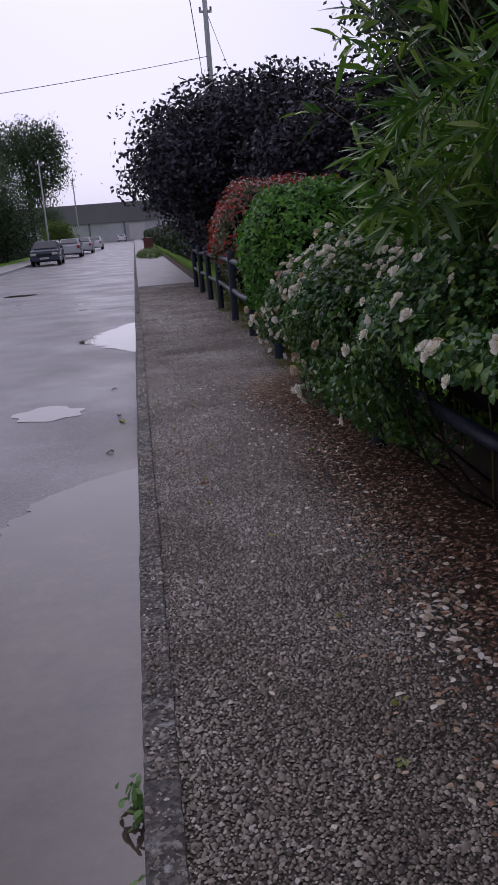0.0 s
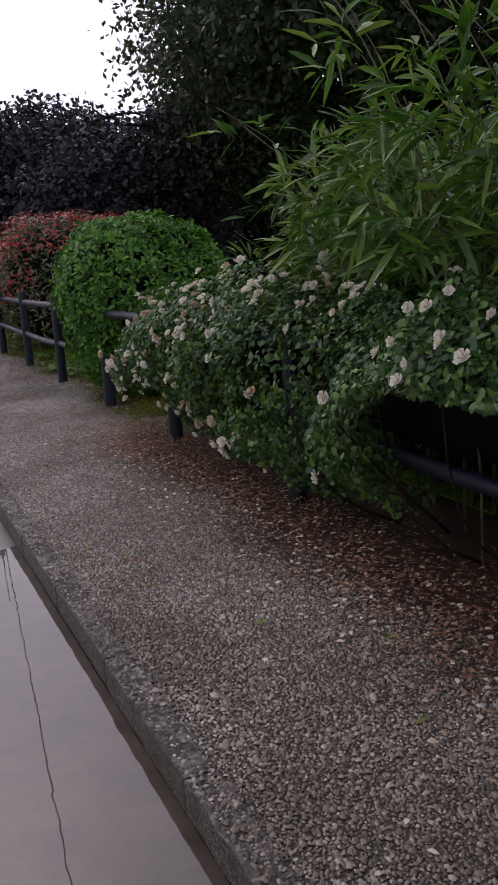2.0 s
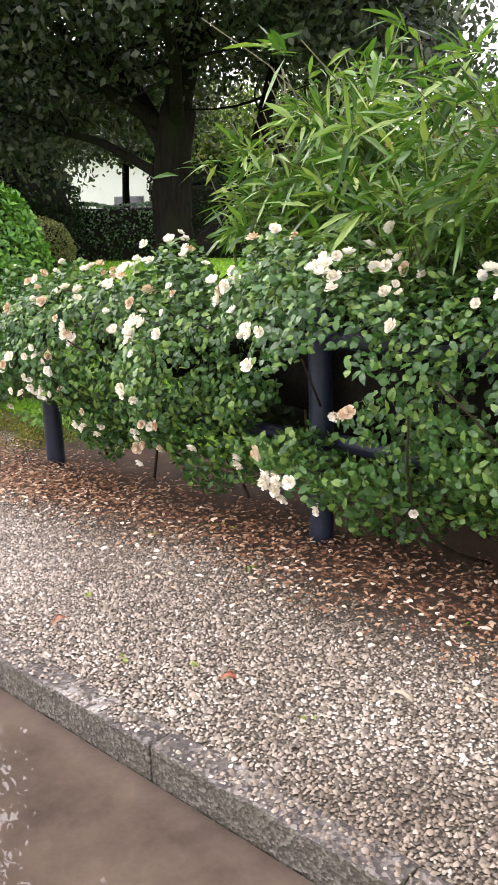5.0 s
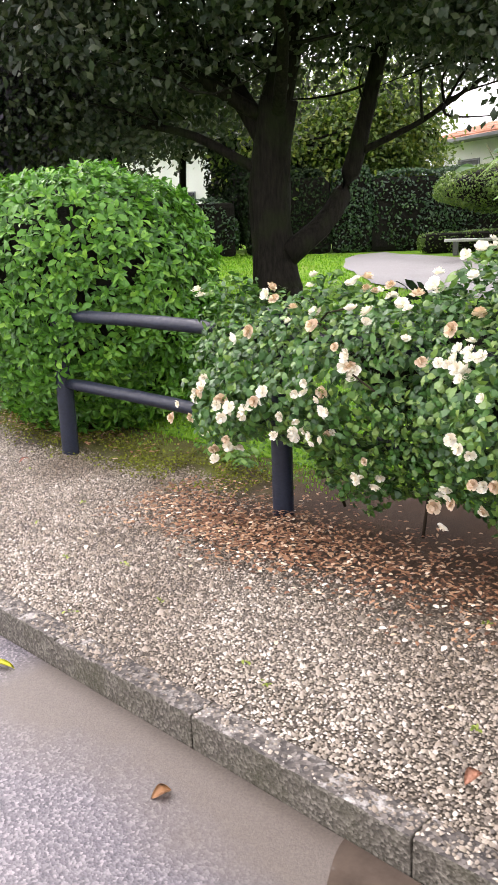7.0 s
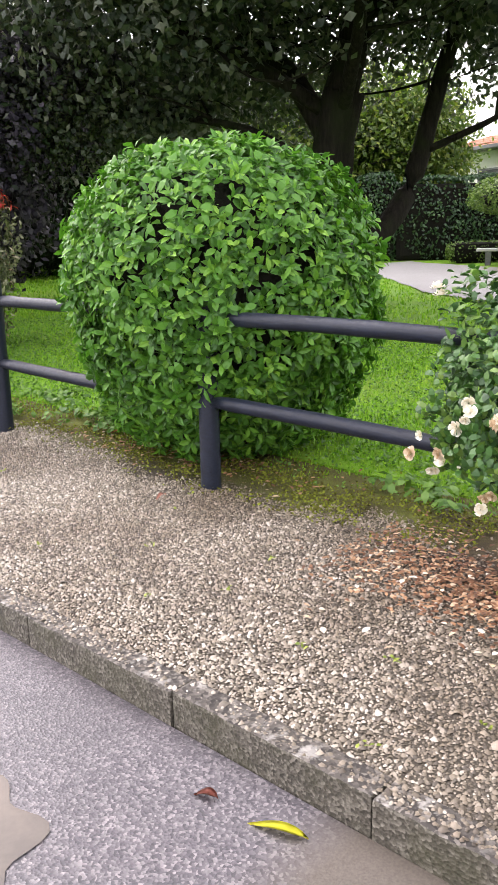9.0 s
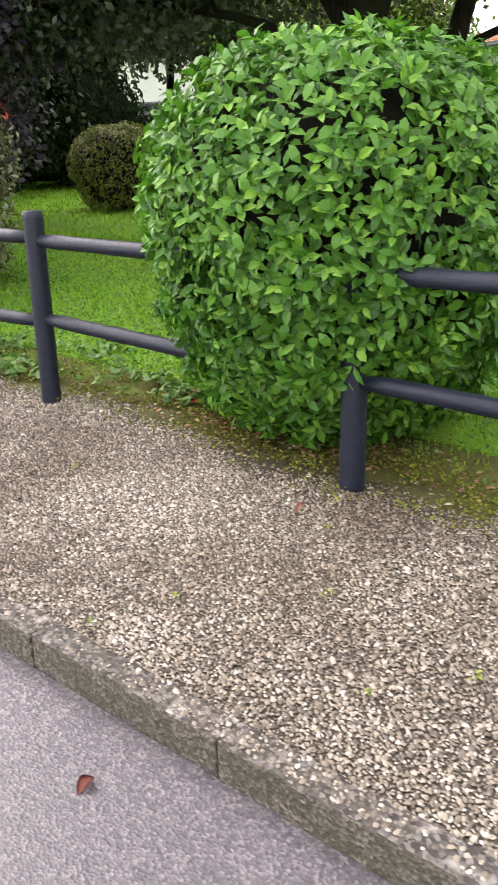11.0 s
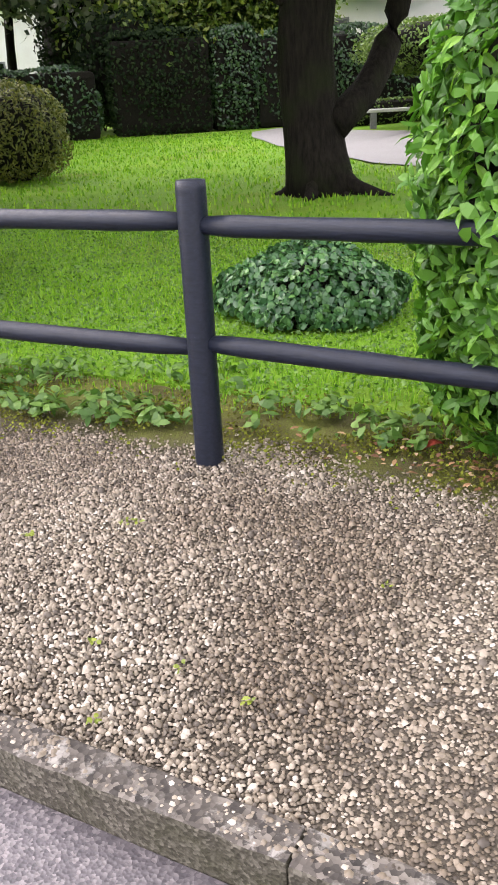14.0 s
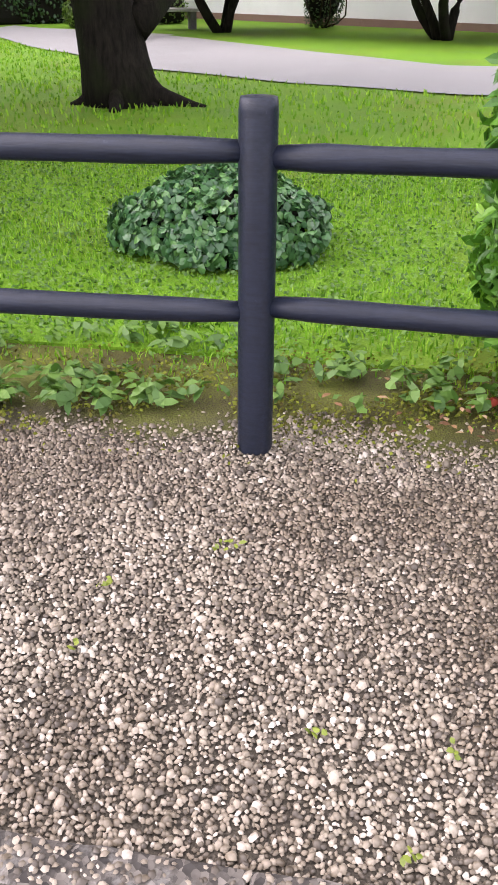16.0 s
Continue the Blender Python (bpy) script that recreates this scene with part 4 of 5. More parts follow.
tree("garden_tree", on_lawn(13.6, 31.2), "tall dense dark green tree at the back of the garden", [
    ((0, 0, -0.05), (0.1, 0.1, 3.2), 0.24, 0.17), ((0, 0, 2.8), (-1.6, -1.0, 5.4), 0.1, 0.04)],
     [((0, 0, 5.0), (3.6, 3.4, 2.8)), ((2.0, -2.0, 3.6), (2.4, 2.2, 1.8)), ((-1.6, -1.6, 2.8), (2.2, 2.0, 1.8))], 20000, 0.22, 0.11, M_DARK, 17)
tree("garden_tree", on_lawn(19.6, 28.6), "tall dark green tree behind the low hedge", [
    ((0, 0, -0.05), (0, 0.1, 3.6), 0.16, 0.12), ((0, 0, 3.2), (-1.2, -0.8, 4.8), 0.08, 0.03)],
     [((0, 0, 5.2), (2.8, 2.6, 1.9)), ((-1.0, -1.2, 4.4), (1.9, 1.7, 1.2)), ((1.2, -1.2, 4.6), (1.9, 1.7, 1.3))], 11000, 0.24, 0.14, M_DARK, 21)
tree("bright_tree", on_lawn(21.2, 24.9), "sunlit yellow-green tree beyond the drive", [
    ((0, 0, -0.05), (0, 0, 1.8), 0.13, 0.1), ((0, 0, 1.5), (-0.9, -0.8, 3.4), 0.07, 0.03)],
     [((0, 0, 4.0), (2.8, 3.0, 2.0)), ((1.2, -2.4, 3.6), (1.9, 1.9, 1.3)), ((0, 0, 2.4), (2.3, 2.3, 1.3))], 15000, 0.2, 0.11, M_BRIGHT, 18)
tree("bright_tree", on_lawn(22.8, 22.2), "sunlit yellow-green tree beyond the drive", [
    ((0, 0, -0.05), (0, 0, 1.6), 0.12, 0.09), ((0, 0, 1.4), (0.8, -0.8, 3.0), 0.06, 0.03)],
     [((0, 0, 4.0), (1.7, 1.6, 1.6)), ((0.3, -0.5, 2.9), (1.4, 1.4, 1.2)), ((-0.4, 0.6, 2.2), (1.5, 1.5, 1.0))], 12000, 0.18, 0.1, M_BRIGHT, 19)

tree("bright_tree", on_lawn(23.4, 23.6), "sunlit yellow-green tree beyond the drive", [
    ((0, 0, -0.05), (0, 0, 1.6), 0.12, 0.09), ((0, 0, 1.4), (-0.6, 0.6, 3.0), 0.06, 0.03)],
     [((0, 0, 4.3), (2.5, 2.6, 2.3)), ((0.2, 0.2, 2.4), (2.0, 2.0, 1.2))], 13000, 0.2, 0.11, M_BRIGHT, 20)
# leaf mass added to hide the lawn; its dark colour imitates deep shade
bush("shade_fill", (2.45, 4.5, 0), "added leaf mass coloured dark for the shade at the foot of the bamboo", "bush", [((0, 0, 0.56), (0.45, 3.3, 0.66))], 6500, 0.11, 0.04, M_HEDGE_SHADE, 2.6, 0.15, 2.5, -0.95, 0.2, 0.4, 0.8, 0.8, False)

# single leaves of the laurel, on the side towards the road
loc = np.random.default_rng(51)
LEAVES = []
for s in range(3):
    v, f = leaf_arrays(np.zeros((1, 3)), np.array([[0, 0, 1.0]]), 0.078, 0.038, 0, 0.0, 0.2, np.random.default_rng(60 + s))
    LEAVES.append(raw_mesh("leaf", v, f, M_LAUREL, False))
p, d = blob_points(2600, (0, 0.0, 0.96), (0.84, 0.88, 0.81), -0.75, 2.3, 0.05, 3.0, 0.0, loc)
for i in np.flatnonzero((p[:, 0] < -0.25) & (p[:, 2] > 0.2))[:290]:
    o = under(new("leaf", LEAVES[i % 3]), laurel)
    aim = Vector(d[i] + loc.normal(0, 0.4, 3)).normalized()
    o.matrix_basis = Matrix.Translation(Vector(p[i] * 1.01)) @ aim.to_track_quat("Z", "Y").to_matrix().to_4x4() @ Matrix.Rotation(loc.uniform(0, 6.28), 4, "Z")


# ---- garden behind the fence ----
bush("round_bush", on_lawn(9.4, 20.0), "round olive-green clipped bush on the lawn", "bush", [((0, 0, 0.68), (0.9, 0.9, 0.77))], 8000, 0.08, 0.028, M_BALL, 2.2, 0.08, 3, -0.85, 0.12, -0.3, 0.7)
bush("ivy_mound", on_lawn(3.52, 12.42), "low mound of dark ivy on the lawn", "ivy", [((0, 0, 0.06), (0.48, 0.59, 0.33))], 4200, 0.055, 0.045, M_IVY, 2.0, 0.12, 4, -0.1, 0.12, 0.3, 0.5, 0.8, False)


def hedge_run(name, a, b, height, depth, leaves, material, label, leaf=0.09):
    """A straight clipped hedge from a to b."""
    a, b = np.array(a), np.array(b)
    c, ln = (a + b) / 2, np.linalg.norm(b - a)
    ob = thing(name, (c[0], c[1], lawn_z(c[0])), label, "hedge", "", math.degrees(math.atan2(b[1] - a[1], b[0] - a[0])))
    p, d = blob_points(leaves, (0, 0, height / 2), (ln / 2, depth / 2, height / 2), -1, 7.0, 0.06, 1.0, 0.08)
    v, f = leaf_arrays(p, d, leaf, leaf * 0.6, 0.4, 0.6)
    part_np("foliage", v, f, material, ob, smooth=False, kind="stuff")
    # plain block behind the leaves, its black colour imitating inner shade
    part("core", box_bm(-ln / 2 * 0.96, -depth * 0.4, 0, ln / 2 * 0.96, depth * 0.4, height * 0.92, 0.15), M_INNER_SHADE, ob, "near-black solid standing for the shade inside the leaves")
    return ob


hedge_run("ivy_hedge", (13.4, 29.4), (18.4, 24.95), 1.8, 1.0, 7500, M_IVY_SHADE, "low ivy-covered hedge behind the lawn", 0.11)
# this stretch differs from its ivy neighbours only by shade put into colour
hedge_run("garden_hedge", (18.5, 24.7), (20.2, 22.6), 2.5, 1.0, 5500, M_HEDGE_SHADE, "hedge behind the lawn with tree shade put into its colour", 0.11)
hedge_run("ivy_hedge", (20.15, 22.6), (20.95, 21.7), 2.5, 1.0, 3500, M_IVY_SHADE, "tall ivy-covered hedge along the drive", 0.11)
hedge_run("ivy_hedge", (20.85, 21.75), (24.2, 17.8), 2.4, 0.9, 9000, M_IVY_SHADE, "tall ivy-covered hedge along the drive", 0.11)
hedge_run("garden_hedge", (6.5, 31.5), (16.0, 31.0), 3.6, 1.2, 9000, M_HEDGE_SHADE, "tall hedge at the back of the garden with shade put into its colour", 0.14)
hedge_run("low_hedge", (20.0, 19.2), (22.6, 17.2), 0.6, 0.7, 1500, M_CLIPPED, "low clipped box hedge beside the drive", 0.08)


# back shrubs, leaf colour lowered to stand for the shade they grow in
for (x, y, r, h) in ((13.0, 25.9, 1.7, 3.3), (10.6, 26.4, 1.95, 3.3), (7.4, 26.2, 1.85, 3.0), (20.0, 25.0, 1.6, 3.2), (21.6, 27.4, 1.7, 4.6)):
    bush("shaded_shrub", on_lawn(x, y), "large evergreen shrub at the back of the lawn with shade put into its colour", "bush", [((0, 0, h / 2), (r, r, h / 2))], 6000, 0.14, 0.075, M_HEDGE_SHADE, 2.4, 0.12, 1.2, -0.95, 0.15, 0.3, 0.7)


def cloud_tree(at, seed):
    ob = thing("pruned_tree", at, "flat-topped pruned tree with bare forked stems", "tree", "pruned trees")
    loc = np.random.default_rng(seed)
    st = []
    for i in range(4):
        a = 1.7 * i + seed
        tubes_mesh("stem", [limb((0.1 * math.cos(a), 0.1 * math.sin(a), -0.03), (0.9 * math.cos(a), 1.0 * math.sin(a), 1.43), 0.11, 0.06, 0.12, 7, loc)], M_BARK, ob, sides=8)
    c, r = (0, 0, 1.72), (2.1, 2.35, 0.6)
    p, d = blob_points(9000, c, r, -1, 2.6, 0.08, 1.5, 0.1, loc)
    v, f = leaf_arrays(p, d, 0.1, 0.05, 0.2, 0.6, loc=loc)
    part_np("crown", v, f, M_CLIPPED, ob, smooth=False, kind="stuff")
    # solid crown filling, coloured black where only shade would be
    part("core", blob_bm(c, r, 2.6, 0.08, 1.5, 0.88), M_INNER_SHADE, ob, "near-black solid standing for the shade inside the leaves", True)
    return ob


cloud_tree(on_lawn(19.3, 15.5), 1)
cloud_tree(on_lawn(18.0, 10.8), 2)
cloud_tree(on_lawn(17.4, 4.7), 3)
bush("column_shrub", on_lawn(21.2, 13.5), "slender dark shrub against the white house wall", "bush", [((0, 0, 1.45), (0.5, 0.5, 1.5))], 2500, 0.08, 0.04, M_HEDGE, 2.6, 0.1, 2, -0.98, 0.12, 0.3, 0.6)

def stone_bench(at, turn):
    ob = thing("garden_bench", at, "pale stone slab bench beside the drive", "bench", "", turn)
    part("slab", box_bm(-0.2, -1.1, 0.36, 0.2, 1.1, 0.43, 0.012), M_SLAB, ob)
    for y in (-0.8, 0.8):
        part("support", box_bm(-0.16, y - 0.07, -0.02, 0.16, y + 0.07, 0.358, 0.012), M_CONC_DARK, ob)
    return ob


stone_bench(on_lawn(19.9, 17.1), 25)
M_PLINTH = surface("plinth_tile", (0.16, 0.09, 0.07), (0.26, 0.16, 0.13), 40, 2, 0.7, 0.002)


def house(at, ln, dp, h, turn, label, windows):
    """A low rendered house: walls, tiled hipped roof with eaves and gutter, windows."""
    ob = thing("house", at, label, "house", "", turn)
    part("wall", box_bm(0, -ln / 2, -0.1, dp, ln / 2, h - 0.002, 0.02), M_WALL, ob)
    part("plinth", box_bm(-0.05, -ln / 2, -0.1, -0.004, ln / 2, 0.16, 0.01), M_PLINTH, ob, "red-brown tiled plinth")
    e = 0.7
    bm = bmesh.new()
    lo = [bm.verts.new(c) for c in ((-e, -ln / 2 - e, h + 0.12), (dp + e, -ln / 2 - e, h + 0.12), (dp + e, ln / 2 + e, h + 0.12), (-e, ln / 2 + e, h + 0.12))]
    hi = [bm.verts.new((dp / 2, -ln / 2 + dp / 2, h + 1.42)), bm.verts.new((dp / 2, ln / 2 - dp / 2, h + 1.42))]
    for q in ((lo[0], lo[1], hi[0]), (lo[1], lo[2], hi[1], hi[0]), (lo[2], lo[3], hi[1]), (lo[3], lo[0], hi[0], hi[1]), (lo[3], lo[2], lo[1], lo[0])):
        bm.faces.new(q)
    roof = part("roof", bm, M_TILE, ob)
    slope = math.hypot(dp / 2 + e, 1.3)
    ang = math.atan2(1.3, dp / 2 + e)
    rows = []
    for i in range(14):
        s = (i + 0.5) / 14
        x, z = -e + s * (dp / 2 + e), h + 0.14 + s * 1.3
        half = ln / 2 + e - s * (dp / 2 + e)
        y = np.linspace(-half, half, 40)
        rows.append((np.stack([np.full(40, x), y, z + 0.02 * np.cos(y * 16)], 1), np.full(40, 0.05)))
    tubes_mesh("tile_course", rows, M_TILE, roof, sides=5)
    part("eave", box_bm(-e, -ln / 2 - e, h, dp + e, ln / 2 + e, h + 0.118, 0.01), M_TRIM, ob, "grey eave board")
    for (y, z, w, hh) in windows:
        win = part("window", box_bm(-0.03, y - w / 2, z, 0.03, y + w / 2, z + hh), M_TRIM, ob)
        part("pane", box_bm(-0.036, y - w / 2 + 0.06, z + 0.06, -0.031, y + w / 2 - 0.06, z + hh - 0.06), M_GLASS, win)
        part("sill", box_bm(-0.12, y - w / 2 - 0.08, z - 0.06, -0.031, y + w / 2 + 0.08, z - 0.005, 0.008), M_SLAB, win)
    return ob


house(on_lawn(22.9, 14.0), 24, 8, 3.5, -30, "white rendered bungalow with an orange tiled roof", [(9.3, 1.9, 1.5, 1.0), (3.0, 1.4, 1.6, 1.0), (-8.0, 1.1, 1.8, 1.3)])
house(on_lawn(25.0, 35.0), 13, 8, 4.3, 25, "white rendered house behind the garden trees", [(0, 1.0, 1.5, 1.3)])

# broad-leaved weeds along the border
loc = np.random.default_rng(8)
weeds = tagged(new("weeds"), "broad-leaved weeds along the edge of the lawn", "weeds", kind="stuff")
spots = ((9.1, 2.0), (11.3, 1.93), (11.7, 1.97), (12.45, 1.72), (12.6, 1.66), (12.85, 1.65), (13.1, 2.05), (12.45, 2.3), (13.3, 1.75), (14.6, 1.8), (16.3, 1.8), (18.0, 1.8))
n = 12 * len(spots)
cy = np.concatenate([loc.normal(c[0], 0.13, 12) for c in spots])
cx = np.maximum(1.6, np.concatenate([loc.normal(c[1], 0.08, 12) for c in spots]))
at, out = [], []
for x, y in zip(cx, cy):
    k = int(loc.integers(5, 10))
    a = loc.uniform(0, 6.28, k)
    r = loc.uniform(0.02, 0.07, k)
    at.append(np.stack([x + r * np.cos(a), y + r * np.sin(a), loc.uniform(0.02, 0.07, k) + lawn_z(x)], 1))
    out.append(np.stack([0.5 * np.cos(a), 0.5 * np.sin(a), np.ones(k)], 1))
v, f = leaf_arrays(np.vstack(at), np.vstack(out), 0.07, 0.035, 0, 0.3, loc=loc)
part_np("leaves", v, f, M_WEED, weeds, smooth=False, kind="stuff")


def grass_field(name, n, x0, x1, y0, y1, h, w, label, seed, dense=1.0):
    loc = np.random.default_rng(seed)
    u = loc.random(n) ** dense
    x, y = x0 + (x1 - x0) * u, loc.uniform(y0, y1, n)
    on_drive = (x > np.interp(y, [q[1] for q in drive_pts], [q[0] for q in drive_pts]) - 0.05)
    patch = 0.5 + 0.5 * np.sin(y * 3.3 + 1.7 * np.sin(x * 4 + y)) * np.sin(y * 1.27)
    on_drive |= loc.random(len(x)) > np.clip((x - 1.6 - 0.42 * patch) / 0.5, 0, 1)
    x, y = x[~on_drive], y[~on_drive]
    n = len(x)
    a = loc.uniform(0, 6.28, n)
    hh = h * np.clip((x - 1.45) / 0.9, 0.35, 1) * loc.uniform(0.5, 1.35, n) * (0.8 + 0.5 * np.sin(x * 1.3 + y * 0.7) ** 2)
    b = np.stack([x, y, 0.003 * np.clip(x - 2.15, 0, 18) - 0.01], 1)
    s = np.stack([np.cos(a), np.sin(a), np.zeros(n)], 1) * w * (1 + x[:, None] * 0.06)
    ben = np.stack([-np.sin(a), np.cos(a), np.zeros(n)], 1) * hh[:, None] * loc.uniform(0.1, 0.8, n)[:, None]
    tip = b + ben + np.stack([np.zeros(n), np.zeros(n), hh], 1)
    mid = b + ben * 0.3 + np.stack([np.zeros(n), np.zeros(n), hh * 0.6], 1)
    v = np.stack([b - s, b + s, mid + s * 0.7, mid - s * 0.7, tip], 1).reshape(-1, 3)
    k = np.array([[0, 1, 2], [0, 2, 3], [3, 2, 4]])
    f = (np.arange(n)[:, None, None] * 5 + k[None]).reshape(-1, 3)
    return tagged(new(name, raw_mesh(name, v, f, M_GRASS, False)), label, "grass", kind="stuff")


grass_field("grass", 80000, 1.5, 6.5, 8.0, 19.0, 0.036, 0.0035, "short mown green grass of the lawn", 3, 1.3)
grass_field("grass", 32000, 5.5, 20, 7.0, 28.0, 0.05, 0.008, "short mown green grass of the lawn", 4)
loc = np.random.default_rng(19)
n = 42000
cx = 1.8 + 4.5 * loc.random(n) ** 1.3
cy = loc.uniform(8.3, 17.5, n)
thick = np.clip((cx - 1.75 - 0.35 * (0.5 + 0.5 * np.sin(cy * 4.1 + 2 * np.sin(cx * 3 + cy)))) / 0.5, 0.06, 1)
ok = loc.random(n) < thick
cx, cy, n = cx[ok], cy[ok], int(ok.sum())
v, f = leaf_arrays(np.stack([cx, cy, loc.uniform(0.0, 0.035, n) + 0.003 * np.clip(cx - 2.15, 0, 18)], 1), np.tile([0, 0, 1.0], (n, 1)), 0.026, 0.022, 0, 0.5, 0.1, loc, True)
tagged(new("clover", raw_mesh("clover", v, f, M_WEED, False)), "clover and small leaves among the lawn grass", "clover", kind="stuff")
# moss and small growth between gravel and lawn
loc = np.random.default_rng(23)
M_MOSS_TUFT = foliage("moss_tufts", [(0.15, (0.07, 0.05, 0.02)), (0.45, (0.12, 0.13, 0.02)), (0.9, (0.24, 0.28, 0.04))], 0.8, 0.2, 3.0, 0.1)
n = 26000
cy = loc.uniform(8.5, 18.0, n)
cx = 1.78 + loc.normal(0, 0.17, n) + 0.08 * np.sin(cy * 2.3) - 0.2 * np.exp(-((cy - 9.1) / 0.5) ** 2)
lump = fbm(np.stack([cx, cy, np.zeros(n)], 1), 3.5, 4.0)
ok = (lump > -0.12 + 0.25 * loc.random(n) - 0.15) & (cx > 1.3)
cx, cy, lump = cx[ok], cy[ok], lump[ok]
n = len(cx)
v, f = leaf_arrays(np.stack([cx, cy, loc.uniform(0.0, 0.016, n) + 0.02 * np.clip(lump, 0, 1)], 1), np.tile([0, 0, 1.0], (n, 1)), 0.017, 0.013, 0, 0.6, 0.1, loc, True)
tagged(new("moss", raw_mesh("moss", v, f, M_MOSS_TUFT, False)), "yellow-green moss between the gravel and the lawn", "moss", kind="stuff")
# tufts in the gutter
loc = np.random.default_rng(6)
tuft = []
for y in (2.75, 2.95, 3.3):
    k = 26
    tuft.append(np.stack([loc.normal(-0.03, 0.02, k), loc.normal(y, 0.05, k), loc.uniform(-0.1, -0.03, k)], 1))
tp = np.vstack(tuft)
v, f = leaf_arrays(tp, np.tile([-0.4, 0, 0.8], (len(tp), 1)), 0.05, 0.02, 0, 0.5, loc=loc)
tagged(new("gutter_weeds", raw_mesh("gutter_weeds", v, f, M_WEED, False)), "small green weeds rooted in the gutter by the kerb", "weeds", kind="stuff")


# ---- street, far off ----
def car(at, turn, paint, label):
    """A hatchback: body with arches, glasshouse, wheels with rims, lights, plate."""
    ob = thing("car", at, label, "car", "cars parked along the road", turn)
    m = plain("car_paint", paint, 0.25, 0.3)
    side = [(-2.0, 0.3), (-2.02, 0.62), (-1.92, 0.86), (-0.95, 0.95), (-0.35, 1.4), (1.1, 1.45), (1.75, 1.05), (1.95, 0.9), (1.98, 0.35), (1.6, 0.24), (-1.7, 0.24)]
    bm = bmesh.new()
    rings = []
    for w, k in ((-0.84, 1), (-0.78, 1.0), (0.78, 1.0), (0.84, 1)):
        rings.append([bm.verts.new((w * (0.78 if z > 1.2 else 1.0), y, z)) for y, z in side])
    for r0, r1 in zip(rings, rings[1:]):
        for i in range(len(side)):
            j = (i + 1) % len(side)
            bm.faces.new((r0[i], r0[j], r1[j], r1[i]))
    bm.faces.new(rings[0][::-1]), bm.faces.new(rings[-1])
    bmesh.ops.recalc_face_normals(bm, faces=bm.faces)
    bmesh.ops.bevel(bm, geom=list(bm.edges), offset=0.04, segments=2, affect="EDGES")
    body = part("body", bm, m, ob)
    bm = bmesh.new()
    q = [bm.verts.new(c) for c in ((-0.68, -0.93, 0.99), (0.68, -0.93, 0.99), (0.57, -0.43, 1.37), (-0.57, -0.43, 1.37))]
    bm.faces.new(q)
    bmesh.ops.translate(bm, verts=bm.verts, vec=(0, -0.03, 0.03))
    bmesh.ops.solidify(bm, geom=list(bm.faces), thickness=0.01)
    part("windscreen", bm, M_GLASS, ob)
    bm = bmesh.new()
    q = [bm.verts.new(c) for c in ((-0.56, 1.2, 1.4), (0.56, 1.2, 1.4), (0.66, 1.72, 1.1), (-0.66, 1.72, 1.1))]
    bm.faces.new(q)
    bmesh.ops.translate(bm, verts=bm.verts, vec=(0, 0.04, 0.03))
    bmesh.ops.solidify(bm, geom=list(bm.faces), thickness=0.01)
    part("rear_window", bm, M_GLASS, ob)
    for s in (-1, 1):
        bm = bmesh.new()
        q = [bm.verts.new(c) for c in ((s * 0.8, -0.75, 0.98), (s * 0.8, 1.45, 1.0), (s * 0.69, 1.05, 1.36), (s * 0.69, -0.25, 1.34))]
        bm.faces.new(q)
        bmesh.ops.translate(bm, verts=bm.verts, vec=(s * 0.035, 0, 0))
        bmesh.ops.solidify(bm, geom=list(bm.faces), thickness=0.008)
        part("side_window", bm, M_GLASS, ob)
        part("headlight", box_bm(s * 0.62 - 0.16, -2.06, 0.62, s * 0.62 + 0.16, -1.98, 0.76, 0.02), M_SLAB, ob, "clear headlight")
        part("tail_light", box_bm(s * 0.68 - 0.1, 1.96, 0.7, s * 0.68 + 0.1, 2.03, 0.95, 0.02), M_TAIL, ob, "red tail light")
        part("mirror", box_bm(s * 0.93 - 0.08, -0.72, 0.95, s * 0.93 + 0.08, -0.6, 1.07, 0.02), m, ob)
        for y in (-1.28, 1.28):
            bm = bmesh.new()
            bmesh.ops.create_cone(bm, segments=20, radius1=0.31, radius2=0.31, depth=0.2, cap_ends=True, matrix=Matrix.Translation((s * 0.76, y, 0.31)) @ Matrix.Rotation(radians(90), 4, "Y"))
            bmesh.ops.bevel(bm, geom=list(bm.edges), offset=0.02, segments=1, affect="EDGES")
            wheel = part("wheel", bm, M_RUBBER, ob, "black tyre")
            bm = bmesh.new()
            bmesh.ops.create_cone(bm, segments=16, radius1=0.19, radius2=0.17, depth=0.03, cap_ends=True, matrix=Matrix.Translation((s * 0.868, y, 0.31)) @ Matrix.Rotation(radians(90), 4, "Y"))
            part("rim", bm, M_STEEL, wheel, "grey metal rim")
    part("grille", box_bm(-0.42, -2.055, 0.6, 0.42, -2.0, 0.72, 0.01), M_RUBBER, ob)
    part("bumper", box_bm(-0.82, -2.1, 0.3, 0.82, -1.98, 0.52, 0.04), m, ob)
    part("plate", box_bm(-0.26, -2.112, 0.4, 0.26, -2.102, 0.51), M_SLAB, ob, "white number plate")
    return ob


M_TAIL = plain("tail_red", (0.35, 0.02, 0.02), 0.3)
car((-5.2, 55.2, ROAD_Z), 0, (0.05, 0.06, 0.09), "dark blue hatchback parked by the opposite kerb")
car((-4.9, 71.5, ROAD_Z), 180, (0.45, 0.46, 0.48), "silver hatchback parked by the opposite kerb")
car((-4.6, 84.0, ROAD_Z), 180, (0.5, 0.51, 0.53), "silver car parked by the opposite kerb")
car((-4.3, 101.0, ROAD_Z), 180, (0.75, 0.75, 0.76), "white car parked by the opposite kerb")
